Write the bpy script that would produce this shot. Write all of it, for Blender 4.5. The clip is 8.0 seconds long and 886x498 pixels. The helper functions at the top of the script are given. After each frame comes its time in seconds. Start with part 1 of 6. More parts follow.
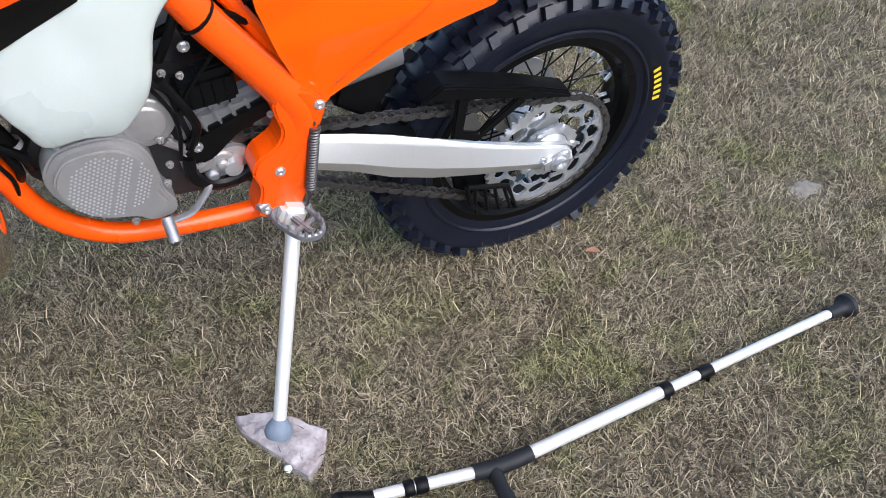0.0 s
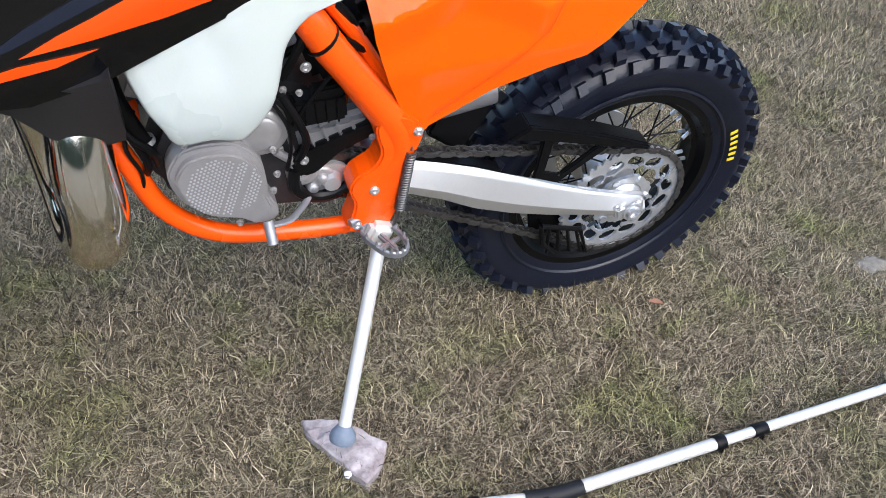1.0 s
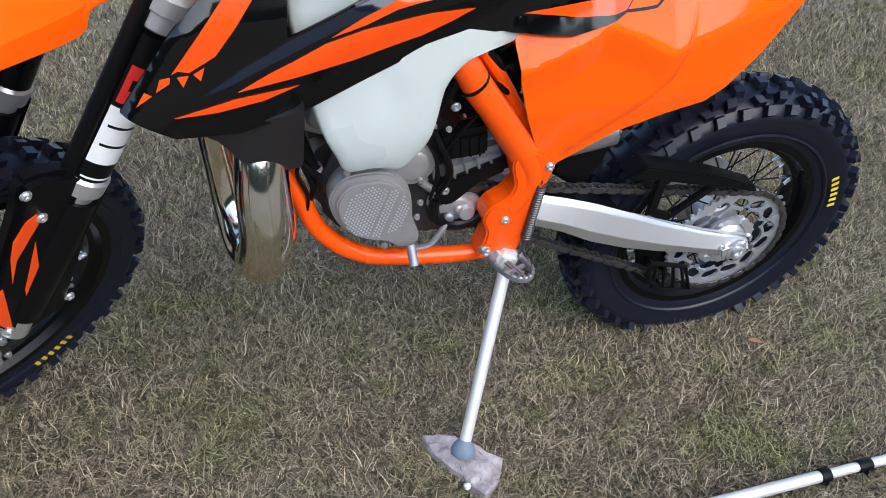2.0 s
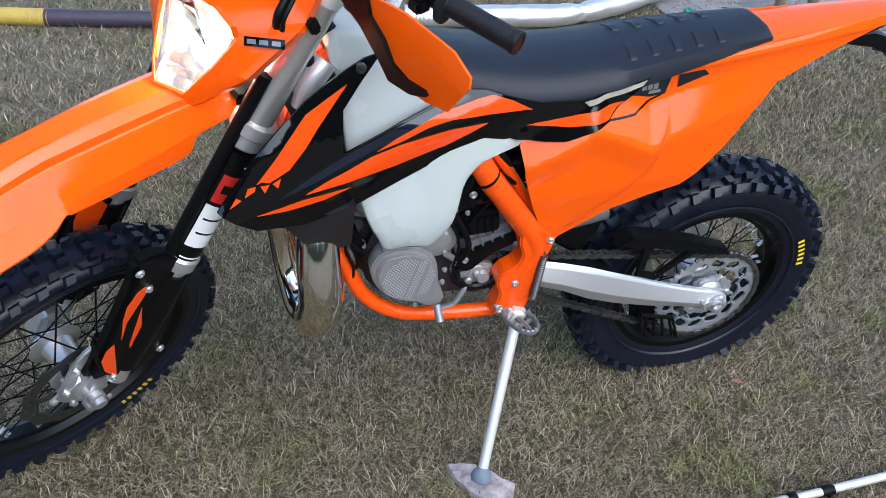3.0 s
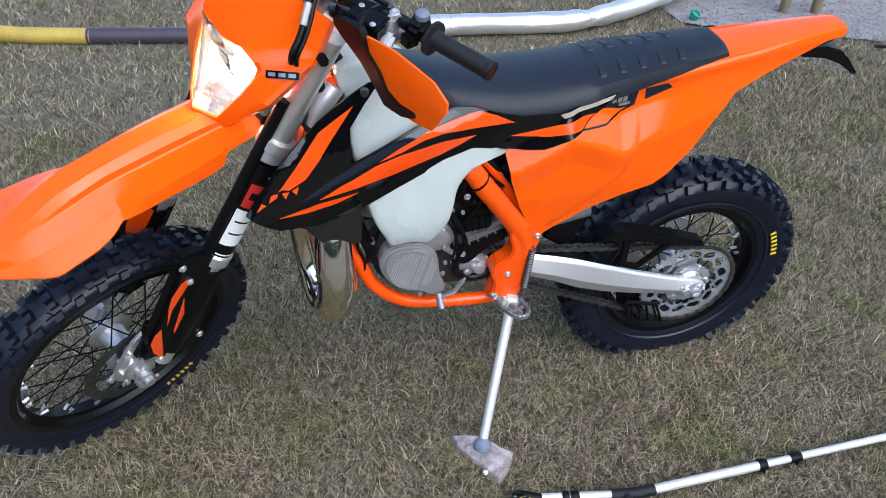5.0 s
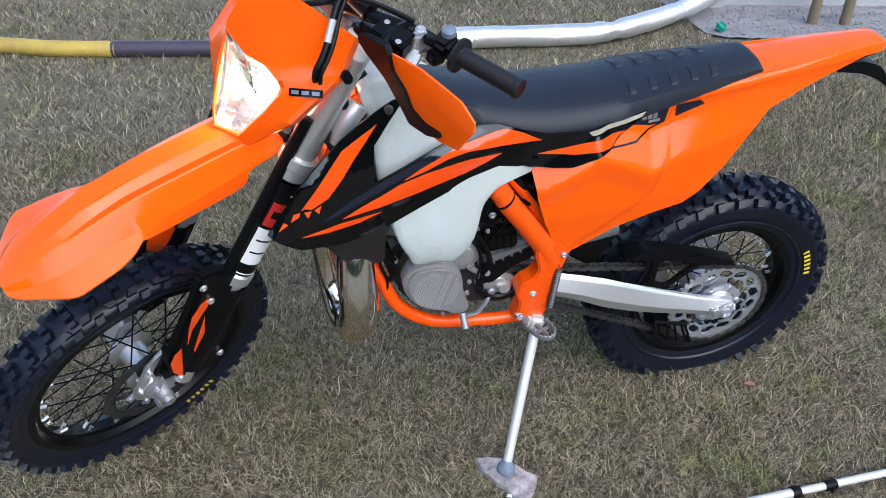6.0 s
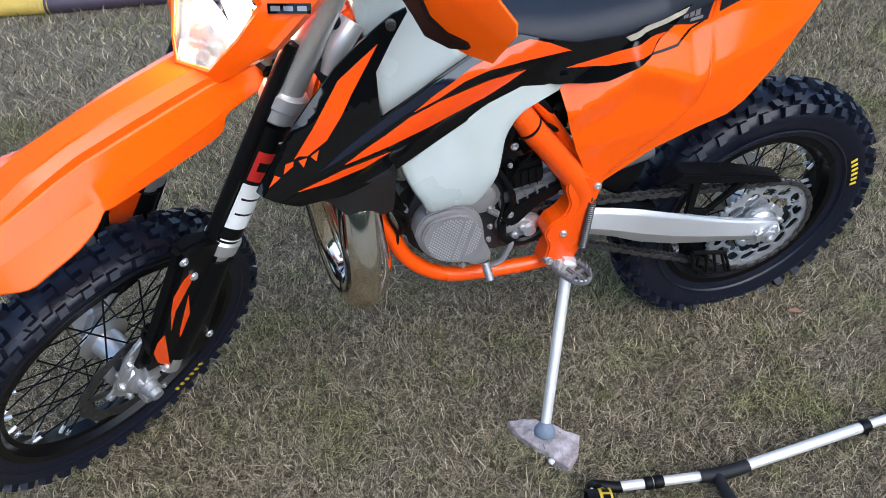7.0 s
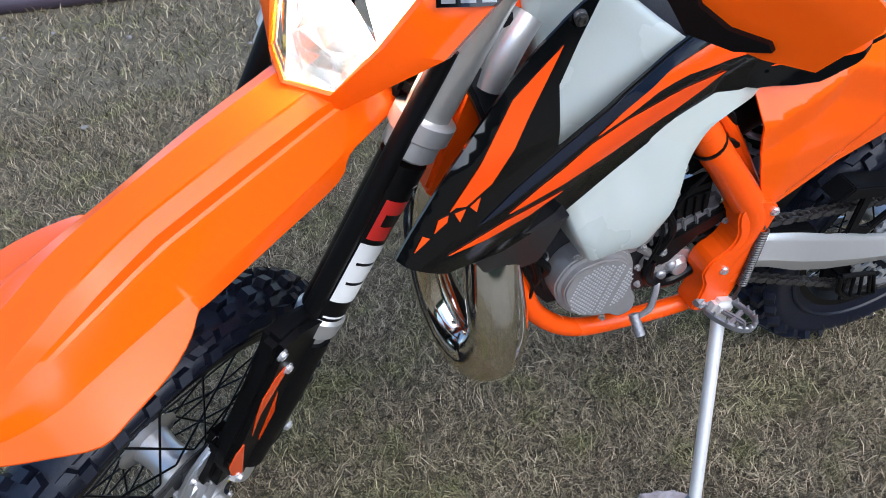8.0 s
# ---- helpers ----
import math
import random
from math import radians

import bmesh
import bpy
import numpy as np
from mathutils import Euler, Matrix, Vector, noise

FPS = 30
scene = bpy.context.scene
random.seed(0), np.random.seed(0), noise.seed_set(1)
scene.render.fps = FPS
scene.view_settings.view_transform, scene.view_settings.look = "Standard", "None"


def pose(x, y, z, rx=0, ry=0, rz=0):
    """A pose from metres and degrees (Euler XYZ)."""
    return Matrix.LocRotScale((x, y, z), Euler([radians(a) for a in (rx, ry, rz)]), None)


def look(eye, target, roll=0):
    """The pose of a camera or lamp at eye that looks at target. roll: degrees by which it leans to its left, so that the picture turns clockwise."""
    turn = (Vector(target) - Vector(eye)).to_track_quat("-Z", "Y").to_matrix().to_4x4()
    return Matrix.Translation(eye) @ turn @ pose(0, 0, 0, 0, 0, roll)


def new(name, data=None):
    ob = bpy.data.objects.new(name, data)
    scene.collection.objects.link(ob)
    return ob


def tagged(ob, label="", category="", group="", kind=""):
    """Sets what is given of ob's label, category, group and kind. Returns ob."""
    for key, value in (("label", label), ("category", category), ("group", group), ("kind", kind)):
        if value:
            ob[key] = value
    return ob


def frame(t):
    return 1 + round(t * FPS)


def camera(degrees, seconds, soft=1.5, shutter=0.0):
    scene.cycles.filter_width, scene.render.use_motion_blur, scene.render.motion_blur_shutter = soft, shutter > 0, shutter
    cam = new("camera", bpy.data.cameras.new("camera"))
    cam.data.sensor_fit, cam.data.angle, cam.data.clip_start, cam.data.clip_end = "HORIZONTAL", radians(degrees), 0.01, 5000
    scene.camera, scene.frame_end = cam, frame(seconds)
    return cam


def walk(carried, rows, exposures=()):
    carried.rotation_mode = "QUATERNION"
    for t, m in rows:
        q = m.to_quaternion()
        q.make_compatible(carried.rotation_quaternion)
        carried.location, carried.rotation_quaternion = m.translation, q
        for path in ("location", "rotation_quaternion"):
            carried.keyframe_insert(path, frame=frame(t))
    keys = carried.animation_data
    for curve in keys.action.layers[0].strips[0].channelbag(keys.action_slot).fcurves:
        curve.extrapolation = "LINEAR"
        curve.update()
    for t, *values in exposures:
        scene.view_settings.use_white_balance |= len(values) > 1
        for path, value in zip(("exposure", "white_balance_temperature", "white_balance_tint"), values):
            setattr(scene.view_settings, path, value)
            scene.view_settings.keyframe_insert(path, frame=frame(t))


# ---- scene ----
cam = camera(58.5, 8.0, 0.9)
PATH = [
    (0, (-0.07, -0.224, 1.229), (0.637, 1.013, -0.175), 4.5),
    (0.4, (-0.076, -0.243, 1.235), (0.615, 0.942, -0.22), 8.4),
    (0.5, (-0.076, -0.259, 1.238), (0.62, 1.002, -0.148), 7.5),
    (1, (-0.145, -0.286, 1.243), (0.475, 1.091, -0.069), 6.4),
    (1.5, (-0.197, -0.305, 1.221), (0.288, 1.14, -0.074), 4.6),
    (1.7, (-0.24, -0.318, 1.232), (0.257, 1.154, -0.028), 4.6),
    (2.8, (-0.373, -0.553, 1.442), (0.104, 1.017, 0.299), 3.8),
    (3, (-0.366, -0.565, 1.496), (0.09, 1.008, 0.349), 2.8),
    (3.5, (-0.37, -0.666, 1.562), (0.053, 0.884, 0.371), 3.2),
    (4, (-0.362, -0.742, 1.564), (0.025, 0.788, 0.336), 3.3),
    (4.5, (-0.349, -0.764, 1.589), (0.038, 0.785, 0.385), 1.2),
    (5, (-0.349, -0.771, 1.626), (0.031, 0.819, 0.474), 0.4),
    (5.2, (-0.353, -0.752, 1.63), (0.03, 0.85, 0.496), 0.5),
    (6.3, (-0.348, -0.708, 1.61), (-0.035, 0.91, 0.477), -0.9),
    (6.5, (-0.357, -0.667, 1.589), (-0.029, 0.946, 0.453), -1.9),
    (7, (-0.4, -0.501, 1.479), (-0.015, 1.015, 0.232), -3.8),
    (7.5, (-0.534, -0.303, 1.452), (-0.053, 1.179, 0.198), -4.1),
    (8, (-0.589, -0.075, 1.36), (-0.094, 1.381, 0.081), -3.9),
]
walk(cam, [(t, look(eye, target, roll)) for t, eye, target, roll in PATH], [(0, 0.96, 6250, 10), (0.5, 1.12, 6250, 10), (1.5, 0.82, 6200, 10), (3, 0.61, 5850, 8), (7, 0.62, 5900, 8), (8, 0.60, 5900, 9)])
# the motorcycle's stand: place, lean and turned handlebar
BIKE_POSE = pose(0.75, 0.899, -0.047, 6.0, 0, 0)
STEER_DEG = 36.6
BAR_DEG = 34.0
from mathutils.bvhtree import BVHTree


# ---- world, sun, exposure ----
world = bpy.data.worlds.new("sky")
scene.world = world
world.use_nodes = True
_sky = world.node_tree.nodes.new("ShaderNodeTexSky")
_sky.sky_type, _sky.sun_disc = "NISHITA", False
_sky.sun_elevation, _sky.sun_rotation = radians(45), radians(161)
_sky.air_density, _sky.dust_density, _sky.ozone_density = 1.0, 2.0, 1.4
world.node_tree.links.new(_sky.outputs[0], world.node_tree.nodes["Background"].inputs[0])
world.node_tree.nodes["Background"].inputs[1].default_value = 0.20
_sd = bpy.data.lights.new("sun", "SUN")
_sd.energy, _sd.angle, _sd.color = 1.6, radians(85), (1.0, 0.97, 0.92)
sun = new("sun", _sd)
sun.matrix_world = look((1.4, -4.0, 4.2), (0, 0, 0))

# ---- materials ----


def mat(name, col, rough=0.5, metal=0.0, col2=None, scale=6.0, fine=90.0, vary=0.12, bump=0.0, bump_scale=200.0,
        coat=0.0, spec=0.5, rvary=0.1, trans=0.0, sss=0.0, piece=0.0):
    """A surface of two colours mixed at two scales, with roughness variation and fine relief."""
    m = bpy.data.materials.new(name)
    m.use_nodes = True
    nt = m.node_tree
    b = nt.nodes["Principled BSDF"]
    L = nt.links.new
    co = nt.nodes.new("ShaderNodeTexCoord")
    n1, n2 = nt.nodes.new("ShaderNodeTexNoise"), nt.nodes.new("ShaderNodeTexNoise")
    n1.inputs["Scale"].default_value, n2.inputs["Scale"].default_value = scale, fine
    n1.inputs["Detail"].default_value = n2.inputs["Detail"].default_value = 5
    for n in (n1, n2):
        L(co.outputs["Object"], n.inputs["Vector"])
    mx = nt.nodes.new("ShaderNodeMix")
    mx.data_type = "RGBA"
    col2 = col2 or tuple(c * (1 - 2 * vary) for c in col)
    mx.inputs["A"].default_value, mx.inputs["B"].default_value = (*col, 1), (*col2, 1)
    add = nt.nodes.new("ShaderNodeMath")
    add.operation = "MULTIPLY_ADD"
    add.inputs[1].default_value = 0.45
    L(n2.outputs["Fac"], add.inputs[0])
    L(n1.outputs["Fac"], add.inputs[2])
    rg = nt.nodes.new("ShaderNodeMapRange")
    rg.inputs["From Min"].default_value, rg.inputs["From Max"].default_value = 0.5, 0.95
    L(add.outputs[0], rg.inputs["Value"])
    L(rg.outputs[0], mx.inputs["Factor"])
    out = mx.outputs["Result"]
    if piece:
        oi, hs = nt.nodes.new("ShaderNodeObjectInfo"), nt.nodes.new("ShaderNodeHueSaturation")
        mr = nt.nodes.new("ShaderNodeMapRange")
        mr.inputs["To Min"].default_value, mr.inputs["To Max"].default_value = 1 - piece, 1 + piece
        L(oi.outputs["Random"], mr.inputs["Value"])
        L(mr.outputs[0], hs.inputs["Value"])
        L(out, hs.inputs["Color"])
        out = hs.outputs["Color"]
    L(out, b.inputs["Base Color"])
    rr = nt.nodes.new("ShaderNodeMapRange")
    rr.inputs["To Min"].default_value, rr.inputs["To Max"].default_value = max(0.02, rough - rvary), min(1, rough + rvary)
    L(n1.outputs["Fac"], rr.inputs["Value"])
    L(rr.outputs[0], b.inputs["Roughness"])
    b.inputs["Metallic"].default_value = metal
    b.inputs["Coat Weight"].default_value = coat
    b.inputs["Coat Roughness"].default_value = 0.08
    b.inputs["Specular IOR Level"].default_value = spec
    b.inputs["Transmission Weight"].default_value = trans
    if sss:
        b.inputs["Subsurface Weight"].default_value = sss
        b.inputs["Subsurface Radius"].default_value = (0.02, 0.015, 0.01)
    if bump:
        n3, bp = nt.nodes.new("ShaderNodeTexNoise"), nt.nodes.new("ShaderNodeBump")
        n3.inputs["Scale"].default_value, n3.inputs["Detail"].default_value = bump_scale, 4
        L(co.outputs["Object"], n3.inputs["Vector"])
        L(n3.outputs["Fac"], bp.inputs["Height"])
        bp.inputs["Strength"].default_value, bp.inputs["Distance"].default_value = bump, 0.002
        L(bp.outputs[0], b.inputs["Normal"])
    return m


ORANGE = mat("orange_plastic", (0.95, 0.108, 0.0004), 0.13, vary=0.02, bump=0.012, bump_scale=45, rvary=0.04, spec=0.34)
FRAME_ORANGE = mat("orange_powder_coat", (0.92, 0.088, 0.0012), 0.26, spec=0.45, vary=0.05, bump=0.04, bump_scale=300)
DECAL_ORANGE = mat("orange_vinyl", (0.9, 0.075, 0.002), 0.14, vary=0.04, coat=0.4, spec=0.45, rvary=0.04)
DECAL_BLACK = mat("black_vinyl", (0.0025, 0.0025, 0.003), 0.09, vary=0.1, coat=0.2, spec=0.4, rvary=0.03)
DECAL_NAVY = mat("navy_vinyl", (0.006, 0.010, 0.022), 0.14, vary=0.1, coat=0.5, rvary=0.05)
DECAL_WHITE = mat("white_vinyl", (0.78, 0.78, 0.76), 0.3, vary=0.04)
CREAM_REFLECTION = mat("cream_reflection", (0.42, 0.37, 0.28), 0.35, vary=0.25, scale=30)
DECAL_RED = mat("red_vinyl", (0.55, 0.02, 0.015), 0.3, vary=0.06)
BLACK_PLASTIC = mat("black_plastic", (0.0035, 0.0035, 0.004), 0.42, spec=0.16, vary=0.15, bump=0.15, bump_scale=500)
BLACK_METAL = mat("black_enamel", (0.0035, 0.0035, 0.004), 0.3, spec=0.22, vary=0.15, bump=0.05)
RUBBER = mat("tyre_rubber", (0.0055, 0.0070, 0.0145), 0.34, col2=(0.0075, 0.0095, 0.018), spec=0.36, scale=14, fine=160, bump=0.25, bump_scale=260)
GRIP_RUBBER = mat("grip_rubber", (0.010, 0.011, 0.013), 0.55, spec=0.3, vary=0.12, bump=0.3, bump_scale=700)
SEAT_VINYL = mat("seat_vinyl", (0.0095, 0.0125, 0.021), 0.46, spec=0.38, vary=0.1, bump=0.35, bump_scale=800)
ALU = mat("brushed_aluminium", (0.66, 0.655, 0.65), 0.32, 0.75, vary=0.05, scale=9, fine=300, bump=0.05, bump_scale=400)
CAST = mat("cast_magnesium", (0.40, 0.385, 0.38), 0.40, 0.5, vary=0.08, bump=0.15, bump_scale=900)
CAST_GREY = mat("cast_alloy", (0.33, 0.33, 0.345), 0.40, 0.65, vary=0.12, bump=0.3, bump_scale=700)
DARK_CAST = mat("dark_cast_alloy", (0.055, 0.055, 0.06), 0.42, 0.6, vary=0.2, bump=0.35, bump_scale=500)
DISC_STEEL = mat("dark_disc_steel", (0.12, 0.12, 0.125), 0.35, 0.9, vary=0.15)
GREY_PLASTIC = mat("weathered_black_plastic", (0.020, 0.019, 0.021), 0.48, spec=0.35, vary=0.15, bump=0.15, bump_scale=500)
CAST_LIGHT = mat("machined_alloy", (0.62, 0.62, 0.63), 0.34, 0.8, vary=0.1, bump=0.05)
STEEL = mat("zinc_steel", (0.72, 0.73, 0.75), 0.3, 0.75, vary=0.1)
DARK_STEEL = mat("dark_steel", (0.15, 0.142, 0.138), 0.30, 0.8, vary=0.2, piece=0.15)
PIPE_STEEL = mat("heat_tinted_steel", (0.95, 0.93, 0.89), 0.11, 1.0, col2=(0.86, 0.77, 0.62), scale=7, fine=30, rvary=0.04)
DUST = mat("dusty_soil", (0.24, 0.22, 0.19), 0.95, col2=(0.14, 0.125, 0.10), scale=30, bump=0.8, bump_scale=150)
FORK_SILVER = mat("anodised_fork", (0.68, 0.67, 0.64), 0.32, 0.8, vary=0.08)
TANK = mat("translucent_tank", (0.45, 0.49, 0.475), 0.28, col2=(0.44, 0.475, 0.435), scale=3, fine=30, sss=0.25, bump=0.08, bump_scale=300)
YELLOW = mat("yellow_print", (0.72, 0.52, 0.03), 0.5, vary=0.05)
STONE = mat("slab_stone", (0.50, 0.45, 0.45), 0.8, col2=(0.22, 0.18, 0.18), scale=26, fine=120, bump=0.7, bump_scale=90)
BLUE_RUBBER = mat("grey_blue_rubber", (0.17, 0.21, 0.27), 0.6, vary=0.15, bump=0.2)
CRUTCH_ALU = mat("crutch_aluminium", (0.80, 0.79, 0.76), 0.45, 0.5, vary=0.06, scale=12, fine=200)
FOIL = mat("foil_duct", (0.80, 0.79, 0.77), 0.40, 0.8, vary=0.08, bump=0.4, bump_scale=40)
HOSE_YELLOW = mat("yellow_hose", (0.5, 0.36, 0.06), 0.55, col2=(0.36, 0.25, 0.06), scale=7)
HOSE_PURPLE = mat("purple_hose", (0.06, 0.045, 0.065), 0.45, vary=0.15)
CONCRETE = mat("concrete", (0.45, 0.45, 0.46), 0.85, col2=(0.33, 0.33, 0.35), scale=2.5, fine=60, bump=0.5, bump_scale=70)
GRAVEL = mat("grey_gravel", (0.28, 0.27, 0.275), 0.9, col2=(0.20, 0.19, 0.19), scale=9, fine=150, bump=0.5, bump_scale=120)
BAMBOO = mat("wooden_post", (0.20, 0.155, 0.085), 0.7, col2=(0.14, 0.11, 0.07), scale=10, bump=0.3)
LEAF_DRY = mat("dry_leaf", (0.24, 0.12, 0.07), 0.8, vary=0.2)
# mottled dark green of the added backdrop that only reflections show
BACKDROP_GREEN = mat("backdrop_green", (0.045, 0.060, 0.025), 0.8, col2=(0.020, 0.028, 0.012), scale=3, fine=40, bump=1.0, bump_scale=25)
TEAL = mat("teal_plastic", (0.02, 0.28, 0.2), 0.5, vary=0.1)

GLASS = bpy.data.materials.new("lamp_glass")
GLASS.use_nodes = True
_g = GLASS.node_tree.nodes["Principled BSDF"]
_g.inputs["Transmission Weight"].default_value, _g.inputs["Roughness"].default_value, _g.inputs["IOR"].default_value = 1.0, 0.02, 1.3
CHROME = mat("reflector_chrome", (0.94, 0.94, 0.92), 0.2, 1.0, vary=0.02)
GLOW = bpy.data.materials.new("lamp_glow")
GLOW.use_nodes = True
_g = GLOW.node_tree.nodes["Principled BSDF"]
_g.inputs["Emission Color"].default_value, _g.inputs["Emission Strength"].default_value = (1.0, 0.86, 0.62, 1), 90.0

# ---- mesh helpers; the motorcycle is built with u forward, v to its left, w up ----


def link(name, bm, material, parent=None, label="", smooth=35):
    me = bpy.data.meshes.new(name)
    bmesh.ops.recalc_face_normals(bm, faces=bm.faces)
    bm.to_mesh(me)
    bm.free()
    for i, one in enumerate(material if isinstance(material, (list, tuple)) else (material,)):
        me.materials.append(one)
    if smooth:
        me.polygons.foreach_set("use_smooth", [True] * len(me.polygons))
        me.set_sharp_from_angle(angle=radians(smooth))
    ob = new(name, me)
    if parent:
        ob.parent = parent
    if label:
        tagged(ob, label)
    return ob


BIKE_TURN = Matrix.Diagonal((-1, -1, 1, 1))
HEAD = Vector((1.49, 0, 0.30))
STEER_AXIS = Vector((-0.5, 0, 0.866))
STEER = Matrix.Translation(HEAD) @ Matrix.Rotation(radians(STEER_DEG), 4, STEER_AXIS) @ Matrix.Translation(-HEAD)


def part(name, bm, material, parent, label="", steered=False, smooth=35):
    """A mesh drawn in u, v, w as one part under the motorcycle or one of its parts."""
    if steered:
        bm.transform(STEER)
    bm.transform(BIKE_TURN)
    return link(name, bm, material, parent, label, smooth)


def merge(*bms):
    out = bmesh.new()
    for b in bms:
        me = bpy.data.meshes.new("tmp")
        b.to_mesh(me)
        out.from_mesh(me)
        b.free()
        bpy.data.meshes.remove(me)
    return out


def flow(pts, n=6, closed=False):
    """A smooth line through the points."""
    pts = [Vector(p) for p in pts]
    k = len(pts)
    out = []
    for i in range(k if closed else k - 1):
        p = [pts[(i + j) % k] if closed else pts[min(max(i + j, 0), k - 1)] for j in (-1, 0, 1, 2)]
        for s in range(n):
            t = s / n
            out.append(0.5 * (2 * p[1] + (p[2] - p[0]) * t + (2 * p[0] - 5 * p[1] + 4 * p[2] - p[3]) * t * t
                              + (3 * p[1] - p[0] - 3 * p[2] + p[3]) * t ** 3))
    return out if closed else out + [pts[-1]]


def rings(loops, caps=True, around=True):
    """A skin over loops of equal length."""
    bm = bmesh.new()
    vs = [[bm.verts.new(p) for p in loop] for loop in loops]
    n = len(loops[0])
    for a, b in zip(vs, vs[1:]):
        for i in range(n if around else n - 1):
            bm.faces.new((a[i], a[(i + 1) % n], b[(i + 1) % n], b[i]))
    if caps and around:
        bm.faces.new(vs[0][::-1])
        bm.faces.new(vs[-1])
    return bm


def tube(pts, r, seg=12, caps=True, flat=1.0, up=None):
    """A pipe along a line; r: one radius, or one at each point."""
    pts = [Vector(p) for p in pts]
    rs = r if isinstance(r, (list, tuple)) else [r] * len(pts)
    loops, side = [], None
    for i, p in enumerate(pts):
        d = (pts[min(i + 1, len(pts) - 1)] - pts[max(i - 1, 0)]).normalized()
        if side is None:
            ref = Vector(up) if up else (Vector((0, 0, 1)) if abs(d.z) < 0.9 else Vector((1, 0, 0)))
            side = d.cross(ref).normalized()
        side = (side - d * side.dot(d)).normalized()
        top = side.cross(d)
        loops.append([p + rs[i] * (side * math.cos(a) + top * math.sin(a) * flat) for a in (2 * math.pi * k / seg for k in range(seg))])
    return rings(loops, caps)


def lathe(profile, axis_point, axis, seg=48, closed=False):
    """Turned round an axis: profile of (along, radius)."""
    q = Vector(axis).normalized().to_track_quat("Z", "Y").to_matrix()
    o = Vector(axis_point)
    loops = [[o + q @ Vector((r * math.cos(a), r * math.sin(a), h)) for a in (2 * math.pi * k / seg for k in range(seg))] for h, r in profile]
    if closed:
        loops.append(loops[0])
    bm = rings(loops, caps=not closed)
    if closed:
        bmesh.ops.remove_doubles(bm, verts=bm.verts, dist=1e-6)
    return bm


def prism(poly, v0, v1, bevel=0.003):
    """A slab with an outline in u, w between two widths."""
    bm = bmesh.new()
    f = bm.faces.new([bm.verts.new((u, v0, w)) for u, w in poly])
    r = bmesh.ops.extrude_face_region(bm, geom=[f])
    bmesh.ops.translate(bm, vec=(0, v1 - v0, 0), verts=[g for g in r["geom"] if isinstance(g, bmesh.types.BMVert)])
    if bevel:
        bmesh.ops.bevel(bm, geom=list(bm.edges), offset=bevel, segments=2, affect="EDGES", clamp_overlap=True)
    return bm


def shell(poly, f, thick=0.003, step=0.012):
    """A curved panel: outline in u, w; f(u, w) its width from the middle plane. All panels share one grid."""
    bm = bmesh.new()
    bm.faces.new([bm.verts.new((p[0], 0, p[1])) for p in poly])
    bm.normal_update()
    bmesh.ops.triangulate(bm, faces=bm.faces[:], ngon_method="BEAUTY")
    for axis, vals in ((0, [p[0] for p in poly]), (2, [p[1] for p in poly])):
        k = math.ceil(min(vals) / step + 0.01)
        while k * step < max(vals) - 1e-4:
            co, no = [0, 0, 0], [0, 0, 0]
            co[axis], no[axis] = k * step, 1
            bmesh.ops.bisect_plane(bm, geom=bm.verts[:] + bm.edges[:] + bm.faces[:], plane_co=co, plane_no=no, dist=1e-5)
            k += 1
    bmesh.ops.triangulate(bm, faces=[q for q in bm.faces if len(q.verts) > 4])
    for v in bm.verts:
        v.co.y = f(v.co.x, v.co.z)
    bmesh.ops.recalc_face_normals(bm, faces=bm.faces)
    if thick:
        r = bmesh.ops.extrude_face_region(bm, geom=bm.faces[:])
        s = math.copysign(thick, f(poly[0][0], poly[0][1]))
        bmesh.ops.translate(bm, vec=(0, -s, 0), verts=[g for g in r["geom"] if isinstance(g, bmesh.types.BMVert)])
        bmesh.ops.recalc_face_normals(bm, faces=bm.faces)
    return bm


def box(c, size, rot=None, bevel=0.004):
    bm = bmesh.new()
    bmesh.ops.create_cube(bm, size=1)
    bmesh.ops.scale(bm, vec=size, verts=bm.verts)
    if bevel:
        bmesh.ops.bevel(bm, geom=list(bm.edges), offset=bevel, segments=2, affect="EDGES", clamp_overlap=True)
    if rot:
        bm.transform(Euler([radians(a) for a in rot]).to_matrix().to_4x4())
    bmesh.ops.translate(bm, vec=c, verts=bm.verts)
    return bm


def rod(a, b, r, seg=10):
    return tube([a, b], r, seg)


def bolt(p, axis, r=0.008, h=0.006):
    """A flanged hexagon bolt head."""
    a = lathe([(0, r * 1.35), (h * 0.35, r * 1.35), (h * 0.4, r)], p, axis, 14)
    b = lathe([(h * 0.35, r), (h, r), (h, r * 0.55), (h * 0.6, r * 0.5)], p, axis, 6)
    return merge(a, b)


def ellipse_loop(c, a_dir, b_dir, a, b, n=20, power=2.4):
    out = []
    for k in range(n):
        t = 2 * math.pi * k / n
        x, y = math.cos(t), math.sin(t)
        out.append(Vector(c) + Vector(a_dir) * (a * math.copysign(abs(x) ** (2 / power), x)) + Vector(b_dir) * (b * math.copysign(abs(y) ** (2 / power), y)))
    return out


def ramp(x, table):
    """Linear between (x, y) rows."""
    for (x0, y0), (x1, y1) in zip(table, table[1:]):
        if x <= x1:
            return y0 + (y1 - y0) * max(0, min(1, (x - x0) / (x1 - x0)))
    return table[-1][1]
# ---- ground ----


